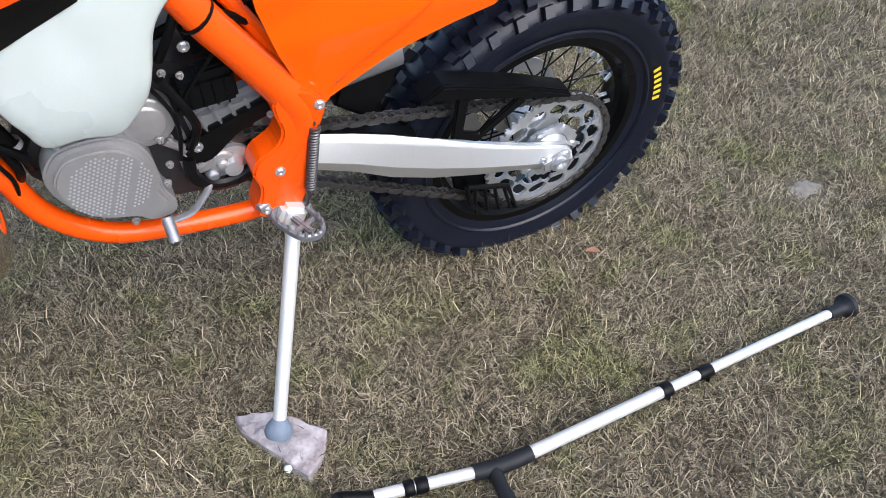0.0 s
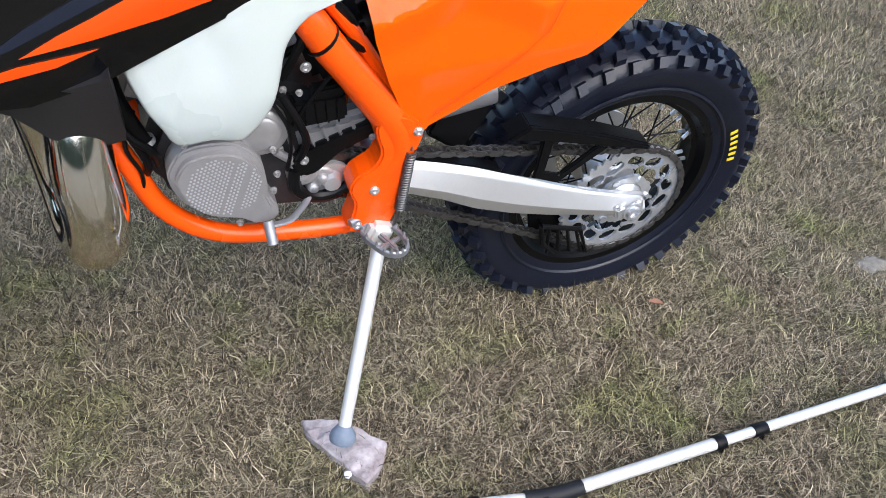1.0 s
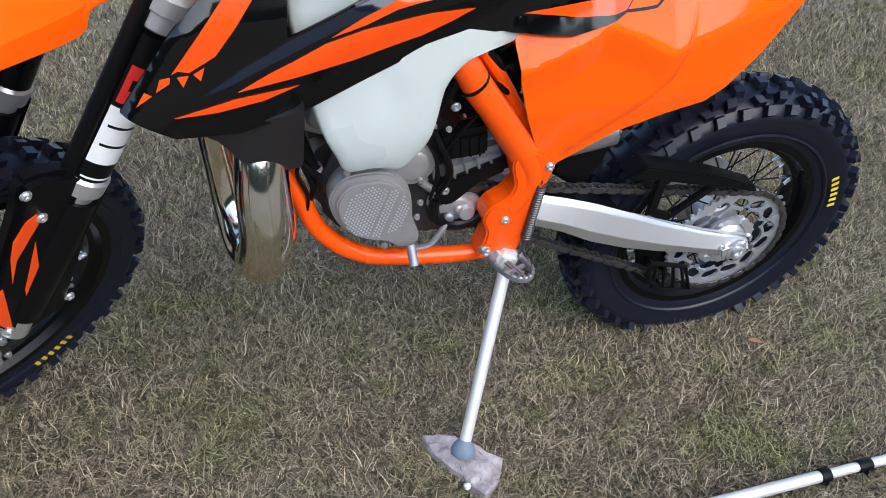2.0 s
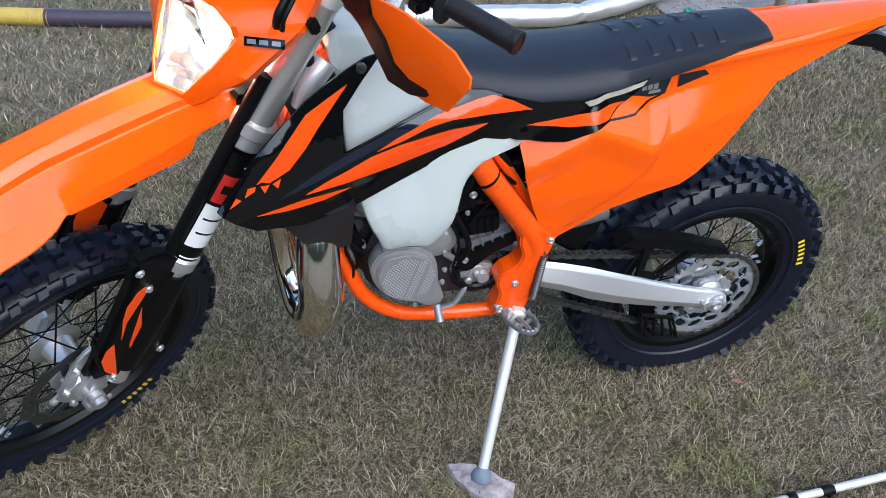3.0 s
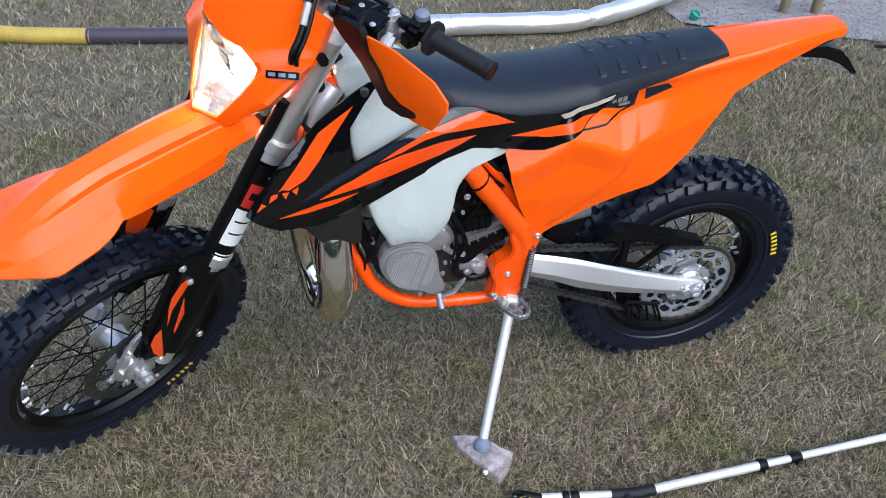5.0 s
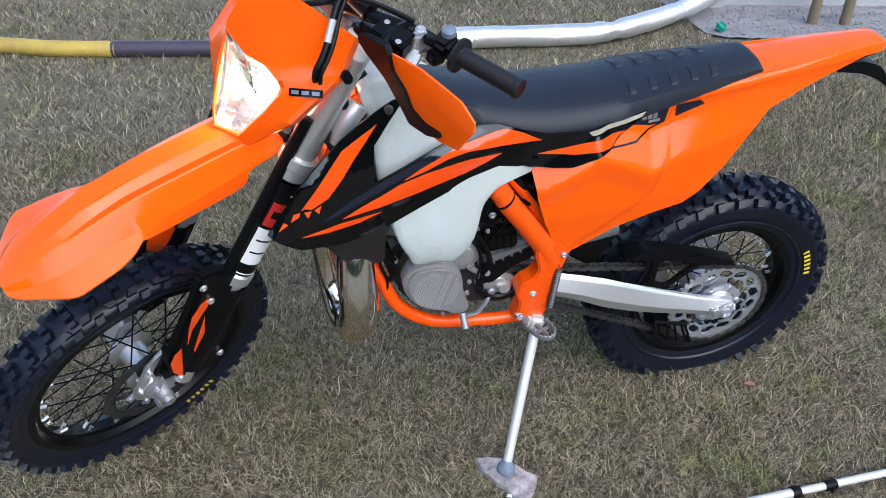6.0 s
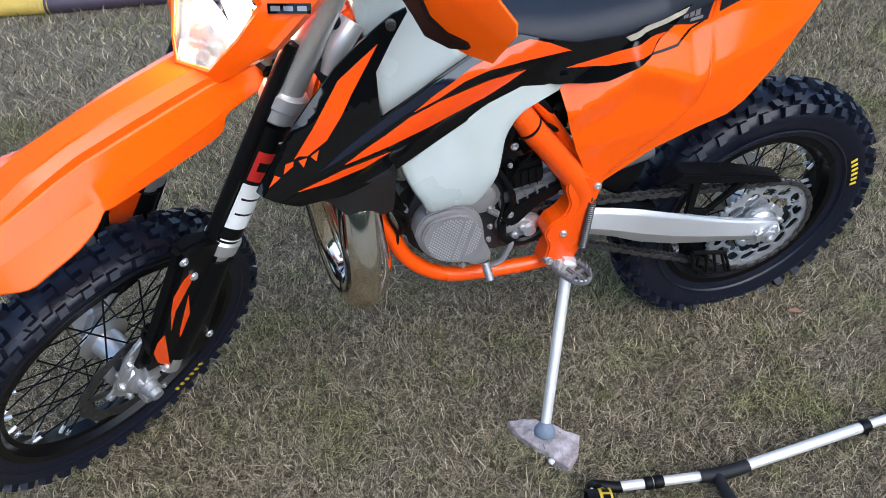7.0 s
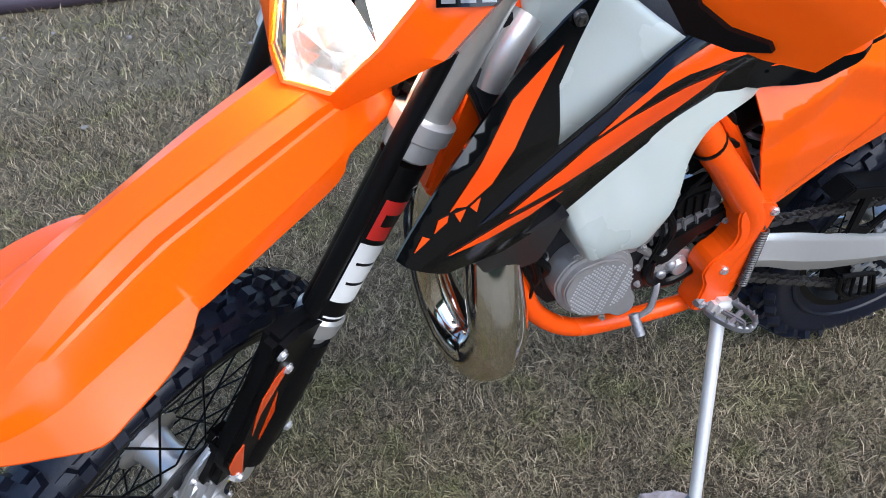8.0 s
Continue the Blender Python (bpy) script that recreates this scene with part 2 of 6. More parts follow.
def ground_height(x, y):
    near = math.exp(-((x - 0.6) ** 2 + (y - 1.0) ** 2) / 30)
    return -0.022 + near * 0.012 * noise.noise(Vector((x * 1.7, y * 1.7, 3.1))) + 0.3 * (1 - near) * noise.noise(Vector((x * 0.02, y * 0.02, 0.4)))


def soil_material():
    """Dead thatch over soil: fine streaks in two directions, mottled at hand size."""
    m = mat("lawn_soil", (0.125, 0.106, 0.072), 0.95, col2=(0.065, 0.055, 0.037), scale=5.0, fine=60, bump=0.9, bump_scale=160)
    nt = m.node_tree
    b = nt.nodes["Principled BSDF"]
    base = b.inputs["Base Color"].links[0].from_socket
    co = nt.nodes.new("ShaderNodeTexCoord")
    last = base
    for stretch, turn, seed in (((260, 40, 60), 0.5, 1.0), ((240, 45, 60), 2.1, 7.0), ((280, 35, 60), 1.2, 13.0)):
        mp, nz, rg, mx = (nt.nodes.new(k) for k in ("ShaderNodeMapping", "ShaderNodeTexNoise", "ShaderNodeMapRange", "ShaderNodeMix"))
        mp.inputs["Rotation"].default_value, mp.inputs["Scale"].default_value, mp.inputs["Location"].default_value = (0, 0, turn), stretch, (seed, seed, 0)
        nz.inputs["Scale"].default_value, nz.inputs["Detail"].default_value, nz.inputs["Distortion"].default_value = 1.0, 2, 1.2
        rg.inputs["From Min"].default_value, rg.inputs["From Max"].default_value = 0.52, 0.66
        mx.data_type = "RGBA"
        mx.inputs["B"].default_value = (0.17, 0.148, 0.10, 1)
        nt.links.new(co.outputs["Object"], mp.inputs["Vector"])
        nt.links.new(mp.outputs[0], nz.inputs["Vector"])
        nt.links.new(nz.outputs["Fac"], rg.inputs["Value"])
        nt.links.new(rg.outputs[0], mx.inputs["Factor"])
        nt.links.new(last, mx.inputs["A"])
        last = mx.outputs["Result"]
    nt.links.new(last, b.inputs["Base Color"])
    return m


def build_ground():
    bm = bmesh.new()
    xs = [-400, -150, -60, -25, -12, -7] + [-5 + 0.25 * i for i in range(49)] + [9, 14, 25, 60, 150, 400]
    ys = [-400, -150, -60, -25, -10, -5] + [-3 + 0.25 * i for i in range(45)] + [10, 14, 25, 60, 150, 400]
    vs = [[bm.verts.new((x, y, ground_height(x, y))) for x in xs] for y in ys]
    for a, b in zip(vs, vs[1:]):
        for i in range(len(xs) - 1):
            bm.faces.new((a[i], a[i + 1], b[i + 1], b[i]))
    return tagged(link("ground", bm, soil_material(), smooth=80), "dry trodden lawn soil under matted grass", "ground", kind="structure")


ground = build_ground()



def build_backdrop():
    """A plain uneven dark bank, unseen, added behind and beside the viewer to shape reflections."""
    bm = bmesh.new()
    line = flow([(-16, 6, 0), (-13, -4, 0), (-6, -9, 0), (2, -10, 0), (9, -8, 0), (14, -1, 0)], 12)
    rows = []
    for i, p in enumerate(line):
        d = (line[min(i + 1, len(line) - 1)] - line[max(i - 1, 0)]).normalized()
        side = Vector((d.y, -d.x, 0))
        top = 2.6 + 0.4 * noise.noise(p * 0.5)
        rows.append([p + side * (k + 0.25 * noise.noise(p * 0.8 + Vector((k, h, 3)))) + Vector((0, 0, h * top - 0.1)) for k, h in ((-0.6, 0.0), (-0.65, 0.4), (-0.55, 0.8), (-0.2, 1.0), (0.2, 1.0), (0.55, 0.8), (0.65, 0.4), (0.6, 0.0))])
    return tagged(link("backdrop", rings(rows), BACKDROP_GREEN, smooth=60), "unseen dark green backdrop added behind the viewer for reflections", "hedge", kind="structure")


build_backdrop()

# ---- motorcycle ----
bike = new("motorcycle")
bike.matrix_world = BIKE_POSE
tagged(bike, "orange and black enduro motorcycle on its side stand, handlebar turned", "motorcycle")


def wheel(name, centre, rim_r, crown, half, knob_h, pitch, spokes, steered, label):
    """Knobbed tyre, black rim, wire spokes and hub; the wheel's own axis is y."""
    hub = lathe([(-0.055, 0.018), (-0.05, 0.03), (-0.045, 0.052), (-0.036, 0.056), (-0.03, 0.034), (0, 0.030), (0.03, 0.034), (0.036, 0.056),
                 (0.045, 0.052), (0.05, 0.03), (0.055, 0.018)], (0, 0, 0), (0, 1, 0), 28)
    root = link(name, hub, ALU, bike, label)
    root.matrix_basis = BIKE_TURN @ (STEER if steered else Matrix()) @ Matrix.Translation(centre)
    carc = crown - knob_h
    mid = (rim_r + carc) / 2 + 0.012
    hr = carc - mid
    prof = [(-half * 0.66, rim_r - 0.002), (-half * 0.8, rim_r + 0.012)]
    for k in range(-10, 11):
        a = radians(k * 10.5)
        prof.append((half * math.sin(a) * (1 if abs(k) < 9 else 0.99), mid + hr * math.cos(a)))
    prof += [(half * 0.8, rim_r + 0.012), (half * 0.66, rim_r - 0.002)]
    tyre = lathe(prof, (0, 0, 0), (0, 1, 0), 96, closed=True)
    # raised ring on the side walls
    for s in (-1, 1):
        tyre = merge(tyre, lathe([(s * half * 0.86, rim_r + 0.02), (s * half * 0.93, rim_r + 0.024), (s * half * 0.9, rim_r + 0.029)], (0, 0, 0), (0, 1, 0), 72, closed=True))
    verts, faces = [], []

    def block(theta, a, length, width, height, skew=0.0):
        # a: degrees from the crown towards the side
        ra = radians(a)
        lat, rad = half * math.sin(ra), mid + hr * math.cos(ra)
        nl, nr = math.sin(ra) / half, math.cos(ra) / hr
        q = math.hypot(nl, nr)
        nl, nr = nl / q, nr / q
        tl, tr = nr, -nl
        base = len(verts)
        for h, sc in ((-0.004, 1.08), (height, 0.86)):
            for x, y in ((-1, -1), (1, -1), (1, 1), (-1, 1)):
                l = lat + nl * h + tl * y * width / 2 * sc
                r = rad + nr * h + tr * y * width / 2 * sc
                th = theta + (x * length / 2 * sc + skew * y) / rad
                verts.append((r * math.sin(th), l, r * math.cos(th)))
        for f in ((0, 3, 2, 1), (4, 5, 6, 7), (0, 1, 5, 4), (1, 2, 6, 5), (2, 3, 7, 6), (3, 0, 4, 7)):
            faces.append([base + i for i in f])

    step = 2 * math.pi / pitch
    w = half / 0.06
    for i in range(pitch):
        th = i * step
        for s in (-1, 1):
            block(th + step * 0.1 * s, 62 * s, 0.020, 0.022 * w, knob_h * 0.95, 0.002 * s)
            if i % 2:
                block(th + step * 0.5, 36 * s, 0.021, 0.021 * w, knob_h, 0.003 * s)
            else:
                block(th + step * 0.45, 40 * s, 0.019, 0.018 * w, knob_h, -0.003 * s)
        if i % 2:
            for s in (-1, 1):
                block(th, 12.5 * s, 0.020, 0.021 * w, knob_h, 0.002 * s)
        else:
            block(th, 0, 0.020, 0.025 * w, knob_h)
            for s in (-1, 1):
                block(th, 27 * s, 0.017, 0.014 * w, knob_h)
    kb = bpy.data.meshes.new("knobs")
    kb.from_pydata(verts, [], faces)
    tyre.from_mesh(kb)
    bpy.data.meshes.remove(kb)
    link("tyre", tyre, RUBBER, root, "black knobbly off-road tyre", 40)
    rim = lathe([(-half * 0.68, rim_r + 0.006), (-half * 0.74, rim_r + 0.004), (-half * 0.72, rim_r - 0.012), (-half * 0.4, rim_r - 0.02), (-half * 0.3, rim_r - 0.03),
                 (half * 0.3, rim_r - 0.03), (half * 0.4, rim_r - 0.02), (half * 0.72, rim_r - 0.012), (half * 0.74, rim_r + 0.004), (half * 0.68, rim_r + 0.006),
                 (half * 0.5, rim_r - 0.008), (-half * 0.5, rim_r - 0.008)], (0, 0, 0), (0, 1, 0), 96, closed=True)
    link("rim", rim, BLACK_METAL, root, "black anodised rim")
    # one spoke of each lacing, shared by all
    kinds = []
    for s in (-1, 1):
        for lean in (-1, 1):
            a0 = lean * radians(62)
            b0 = lean * radians(4)
            p0 = Vector((0.05 * math.sin(a0), s * 0.04, 0.05 * math.cos(a0)))
            p1 = Vector(((rim_r - 0.03) * math.sin(b0), s * half * 0.12, (rim_r - 0.03) * math.cos(b0)))
            kinds.append((rod(p0, p1, 0.0019, 6), rod(p1 + (p0 - p1).normalized() * 0.017, p1 - (p0 - p1).normalized() * 0.002, 0.0042, 8)))
    for k, (wire, nip) in enumerate(kinds):
        first = link("spoke", wire, BLACK_METAL, root, smooth=50)
        cap = link("nipple", nip, STEEL, root, smooth=40)
        for i in range(spokes // 4):
            turn = Matrix.Rotation(2 * math.pi * (i + k / 4) / (spokes // 4), 4, "Y")
            for src in (first, cap):
                ob = src if i == 0 else src.copy()
                if i:
                    scene.collection.objects.link(ob)
                ob.matrix_basis = turn
    return root


def lettering(text, size, material, parent, m, name, label, depth=0.0004, shear=0.0):
    cu = bpy.data.curves.new(name, "FONT")
    cu.body, cu.size, cu.extrude, cu.align_x, cu.align_y, cu.shear = text, size, depth, "CENTER", "CENTER", shear
    tmp = bpy.data.objects.new("tmp", cu)
    me = bpy.data.meshes.new_from_object(tmp)
    bpy.data.objects.remove(tmp)
    me.materials.clear()
    me.materials.append(material)
    ob = new(name, me)
    ob.parent = parent
    ob.matrix_basis = m
    tagged(ob, label)
    return ob


rear_wheel = wheel("rear_wheel", (0.027, 0, 0.336), 0.2285, 0.350, 0.062, 0.016, 38, 36, False, "spoked rear wheel with silver hub")
front_wheel = wheel("front_wheel", (1.543, 0, 0.404), 0.272, 0.351, 0.043, 0.014, 42, 36, True, "spoked front wheel turned to the left")


def bars(parent, r, half, arc_mid, arc, n, material):
    """Plain bars for the maker's mark on a tyre wall."""
    for i in range(n):
        a = arc_mid + arc * (i / (n - 1) - 0.5)
        b = box((0, 0, 0), (0.0075, 0.0012, 0.017), bevel=0)
        b.transform(Matrix.Rotation(a, 4, "Y") @ Matrix.Translation((0, half, r)))
        link("tyre_mark", b, material, parent, "yellow bar on the tyre wall", 0)


bars(rear_wheel, 0.272, 0.0625, radians(-72), radians(17), 6, YELLOW)
bars(front_wheel, 0.300, 0.0400, radians(-158), radians(15), 6, YELLOW)

# sprocket: toothed ring, hub ring and forked arms, on the wheel's left
SV = 0.083


def build_sprocket():
    teeth = 50
    ring = []
    for k in range(teeth * 4):
        a = 2 * math.pi * k / (teeth * 4)
        ring.append((0.139 if k % 4 in (0, 1) else 0.132, a))
    bm = bmesh.new()
    lo = [[bm.verts.new((r * math.cos(a), y, r * math.sin(a))) for r, a in ring] for y in (-0.003, 0.003)]
    li = [[bm.verts.new((0.120 * math.cos(a), y, 0.120 * math.sin(a))) for r, a in ring] for y in (-0.003, 0.003)]
    n = len(ring)
    for i in range(n):
        j = (i + 1) % n
        bm.faces.new((lo[0][i], lo[0][j], lo[1][j], lo[1][i]))
        bm.faces.new((li[0][j], li[0][i], li[1][i], li[1][j]))
        bm.faces.new((lo[1][i], lo[1][j], li[1][j], li[1][i]))
        bm.faces.new((lo[0][j], lo[0][i], li[0][i], li[0][j]))
    # pierced web: a polar grid without the cells that fall in the holes
    web = bmesh.new()
    na, nr = 7 * 60, 34
    r0, r1 = 0.046, 0.121
    grid = [[None] * na for _ in range(nr + 1)]
    for a_i in range(nr + 1):
        for b_i in range(na):
            r, t = r0 + (r1 - r0) * a_i / nr, 2 * math.pi * b_i / na
            grid[a_i][b_i] = web.verts.new((r * math.cos(t), -0.003, r * math.sin(t)))
    for a_i in range(nr):
        for b_i in range(na):
            r, t = r0 + (r1 - r0) * (a_i + 0.5) / nr, 2 * math.pi * (b_i + 0.5) / na
            # slanting pairs of oval windows, a bean between them and the hub
            k = (t * 7 / (2 * math.pi)) % 1.0
            holes = False
            for mid, rc, aw, rw, tilt in ((0.26, 0.1045, 0.0205, 0.0125, 0.30), (0.76, 0.1045, 0.0205, 0.0125, -0.30), (0.51, 0.076, 0.026, 0.0135, 0.0), (0.01, 0.079, 0.012, 0.013, 0.0), (1.01, 0.079, 0.012, 0.013, 0.0)):
                x, y = (k - mid) * 2 * math.pi / 7 * r, r - rc
                x, y = x * math.cos(tilt) + y * math.sin(tilt), -x * math.sin(tilt) + y * math.cos(tilt)
                holes = holes or abs(x / aw) ** 2.4 + abs(y / rw) ** 2.4 < 1
            if not holes:
                web.faces.new((grid[a_i][b_i], grid[a_i][(b_i + 1) % na], grid[a_i + 1][(b_i + 1) % na], grid[a_i + 1][b_i]))
    bmesh.ops.delete(web, geom=[v for v in web.verts if not v.link_faces], context="VERTS")
    ex = bmesh.ops.extrude_face_region(web, geom=web.faces[:])
    bmesh.ops.translate(web, vec=(0, 0.006, 0), verts=[g for g in ex["geom"] if isinstance(g, bmesh.types.BMVert)])
    bm = merge(bm, web)
    for k in range(6):
        a = 2 * math.pi * k / 6
        bm = merge(bm, lathe([(0.002, 0.009), (0.006, 0.0085), (0.0065, 0.004)], (0.058 * math.cos(a), 0.001, 0.058 * math.sin(a)), (0, 1, 0), 12))
    bm = merge(bm, lathe([(-0.02, 0.03), (-0.004, 0.046), (0.004, 0.044), (0.012, 0.034), (0.02, 0.02)], (0, 0, 0), (0, 1, 0), 32))
    ob = link("sprocket", bm, STEEL, rear_wheel, "bright alloy rear sprocket with cut-outs", 30)
    ob.matrix_basis = Matrix.Translation((0, SV, 0))
    disc = lathe([(-0.002, 0.075), (0.002, 0.075), (0.002, 0.11), (-0.002, 0.11)], (0, -0.075, 0), (0, 1, 0), 40, closed=True)
    link("brake_disc", disc, STEEL, rear_wheel, "steel rear brake disc")


build_sprocket()


def wave_disc():
    """A thin wavy brake disc with rows of holes on a spider."""
    bm = bmesh.new()
    na, nr = 240, 9
    vs = [[bm.verts.new(((0.100 + 0.027 * i / nr + 0.003 * (i / nr) * math.cos(12 * 2 * math.pi * k / na)) * math.cos(2 * math.pi * k / na), 0.066,
                         (0.100 + 0.027 * i / nr + 0.003 * (i / nr) * math.cos(12 * 2 * math.pi * k / na)) * math.sin(2 * math.pi * k / na))) for k in range(na)] for i in range(nr + 1)]
    for i in range(nr):
        for k in range(na):
            hole = (k % 10) in (4, 5) and (2 <= i <= 3 if (k // 10) % 2 else 5 <= i <= 6)
            if not hole:
                bm.faces.new((vs[i][k], vs[i][(k + 1) % na], vs[i + 1][(k + 1) % na], vs[i + 1][k]))
    for k in range(6):
        a0 = 2 * math.pi * k / 6
        rows = [[(r * math.cos(a0 + t + (r - 0.04) * 5), 0.066, r * math.sin(a0 + t + (r - 0.04) * 5)) for r in (0.042, 0.06, 0.08, 0.102)] for t in (-0.10, 0.10)]
        bm = merge(bm, rings(rows, caps=False, around=False))
    r = bmesh.ops.extrude_face_region(bm, geom=bm.faces[:])
    bmesh.ops.translate(bm, vec=(0, 0.003, 0), verts=[g for g in r["geom"] if isinstance(g, bmesh.types.BMVert)])
    return bm


front_disc = link("brake_disc", wave_disc(), DISC_STEEL, front_wheel, "thin dark wave-edged front brake disc", 30)


def disc_carrier():
    """Bright star-shaped carrier between hub and disc, with its bolts."""
    edge = []
    for k in range(72):
        a = 2 * math.pi * k / 72
        r = 0.058 + 0.018 * max(0, math.cos(6 * a)) ** 2
        edge.append((r * math.cos(a), r * math.sin(a)))
    bolts = [lathe([(0, 0.007), (0.005, 0.0065), (0.006, 0.003)], (0.066 * math.cos(a), 0.076, 0.066 * math.sin(a)), (0, 1, 0), 10) for a in (2 * math.pi * k / 6 for k in range(6))]
    return merge(prism(edge, 0.070, 0.076, 0.001), lathe([(0, 0.044), (0.010, 0.040), (0.014, 0.030), (0.015, 0.012)], (0, 0.075, 0), (0, 1, 0), 28), *bolts)


link("disc_carrier", disc_carrier(), CAST_LIGHT, front_disc, "machined silver carrier of the front disc", 30)

# swingarm
FS = Vector((0.645, SV, 0.526))


def build_swingarm():
    rows = ((0.565, 0.556, 0.484, 0.097, 0.120), (0.51, 0.542, 0.472, 0.098, 0.123), (0.45, 0.526, 0.450, 0.098, 0.126), (0.40, 0.510, 0.424, 0.099, 0.127), (0.38, 0.503, 0.414, 0.099, 0.127),
            (0.30, 0.470, 0.382, 0.100, 0.124), (0.21, 0.433, 0.355, 0.101, 0.121), (0.12, 0.399, 0.334, 0.101, 0.119), (0.05, 0.377, 0.318, 0.101, 0.118), (0.0, 0.366, 0.312, 0.102, 0.117), (-0.012, 0.358, 0.320, 0.104, 0.115))
    loops = []
    for u, wt, wb, vi, vo in rows:
        # narrow bright bevel on top, flat face, lower facet leaning inwards
        h = wt - wb
        c = 0.006
        loops.append([(u, vo - 0.020, wt), (u, vo - 0.012, wt - 0.11 * h), (u, vo - 0.010, wt - 0.16 * h), (u, vo + 0.004, wt - 0.58 * h), (u, vo + 0.003, wt - 0.64 * h), (u, vo - 0.005, wb + c), (u, vo - 0.016, wb), (u, vi + c, wb), (u, vi, wb + c), (u, vi, wt - c), (u, vi + c, wt)])
    return loops


sl = build_swingarm()
arm = part("swingarm", merge(rings(sl), rings([[(u, -v, w) for u, v, w in l] for l in sl]), box((0.53, 0, 0.5), (0.09, 0.2, 0.085), bevel=0.02)), ALU, bike, "bare aluminium swingarm", smooth=25)
part("axle_block", merge(box((0.028, 0.118, 0.340), (0.062, 0.010, 0.030), rot=(0, 18, 0)), lathe([(0, 0.021), (0.006, 0.021), (0.007, 0.015), (0.014, 0.014), (0.0142, 0.009), (0.008, 0.008)], (0.022, 0.120, 0.338), (0, 1, 0), 20),
                         bolt((0.062, 0.119, 0.352), (0, 1, 0), 0.006)), STEEL, arm, "axle nut and adjuster block")

# chain along both runs and round the sprockets


def build_chain():
    R, r = 0.1345, 0.036
    c0, c1 = Vector((0.027, SV, 0.336)), FS
    d = (c1 - c0)
    dist = d.length
    ang = math.atan2(d.z, d.x)
    off = math.asin((R - r) / dist)
    line = []
    up = ang + math.pi / 2 - off
    dn = ang - math.pi / 2 + off
    line.append(("l", c0 + R * Vector((math.cos(up), 0, math.sin(up))), c1 + r * Vector((math.cos(up), 0, math.sin(up)))))
    pts = []

    def seg(a, b):
        n = 60
        pts.extend(a + (b - a) * (i / n) for i in range(n))

    def arc(c, rad, a0, a1):
        n = 60
        pts.extend(c + rad * Vector((math.cos(a0 + (a1 - a0) * i / n), 0, math.sin(a0 + (a1 - a0) * i / n))) for i in range(n))

    seg(line[0][1], line[0][2])
    arc(c1, r, up, dn)
    seg(c1 + r * Vector((math.cos(dn), 0, math.sin(dn))), c0 + R * Vector((math.cos(dn), 0, math.sin(dn))) + Vector((0, 0, 0)))
    arc(c0, R, dn, up - 2 * math.pi)
    pts.append(pts[0])
    # slack of the lower run
    lens = [0]
    for a, b in zip(pts, pts[1:]):
        lens.append(lens[-1] + (b - a).length)
    total = lens[-1]
    n = int(round(total / 0.015875 / 2) * 2)
    out, j = [], 0
    for i in range(n):
        s = total * i / n
        while lens[j + 1] < s:
            j += 1
        out.append(pts[j].lerp(pts[j + 1], (s - lens[j]) / max(1e-9, lens[j + 1] - lens[j])))
    return out


joints = build_chain()


def plate(half):
    """Two figure-of-eight side plates and their rivets."""
    bm = bmesh.new()
    outline = []
    for k in range(16):
        a = 2 * math.pi * k / 16
        x, z = 0.0143 * math.cos(a), 0.0070 * math.sin(a)
        outline.append((x, z * (0.78 if abs(x) < 0.004 else 1.0)))
    for s in (-1, 1):
        bm = merge(bm, prism(outline, s * half - 0.0012, s * half + 0.0012, 0))
    for x in (-0.0079, 0.0079):
        bm = merge(bm, lathe([(-half - 0.002, 0.0033), (half + 0.002, 0.0033)], (x, 0, 0), (0, 1, 0), 8))
    return bm


wide = plate(0.0088)
narrow = plate(0.0058)
chain = part("chain", tube([j for j in joints[:3]], 0.0045, 8), DARK_STEEL, bike, "oily black drive chain")
wide_me, narrow_me = link("link", wide, DARK_STEEL, chain, smooth=30), link("link", narrow, DARK_STEEL, chain, smooth=30)
for i, p in enumerate(joints):
    q = joints[(i + 1) % len(joints)]
    src = wide_me if i % 2 else narrow_me
    ob = src if i < 2 else src.copy()
    if i > 1:
        scene.collection.objects.link(ob)
    d = q - p
    ob.matrix_basis = BIKE_TURN @ Matrix.Translation((p + q) / 2) @ Matrix.Rotation(-math.atan2(d.z, d.x), 4, "Y")

# chain guard above and guide below
part("chain_guard", merge(prism([(0.335, 0.560), (0.30, 0.584), (0.265, 0.577), (0.14, 0.541), (0.03, 0.501), (0.028, 0.492), (0.13, 0.517), (0.25, 0.546), (0.30, 0.556)], 0.100, 0.113, 0.003),
                          prism([(0.268, 0.556), (0.245, 0.548), (0.247, 0.470), (0.268, 0.458)], 0.102, 0.112, 0.003),
                          prism([(0.268, 0.464), (0.214, 0.440), (0.125, 0.512), (0.148, 0.520), (0.214, 0.462), (0.25, 0.474)], 0.102, 0.112, 0.003),
                          prism([(0.335, 0.562), (0.30, 0.586), (0.14, 0.543), (0.03, 0.503), (0.03, 0.499), (0.14, 0.535), (0.29, 0.573)], 0.066, 0.106, 0.002)), BLACK_PLASTIC, bike, "black plastic chain guard")
guide_edge = [(0.215, 0.105, 0.318), (0.120, 0.105, 0.290), (0.085, 0.105, 0.214), (0.165, 0.105, 0.232), (0.20, 0.105, 0.265)]
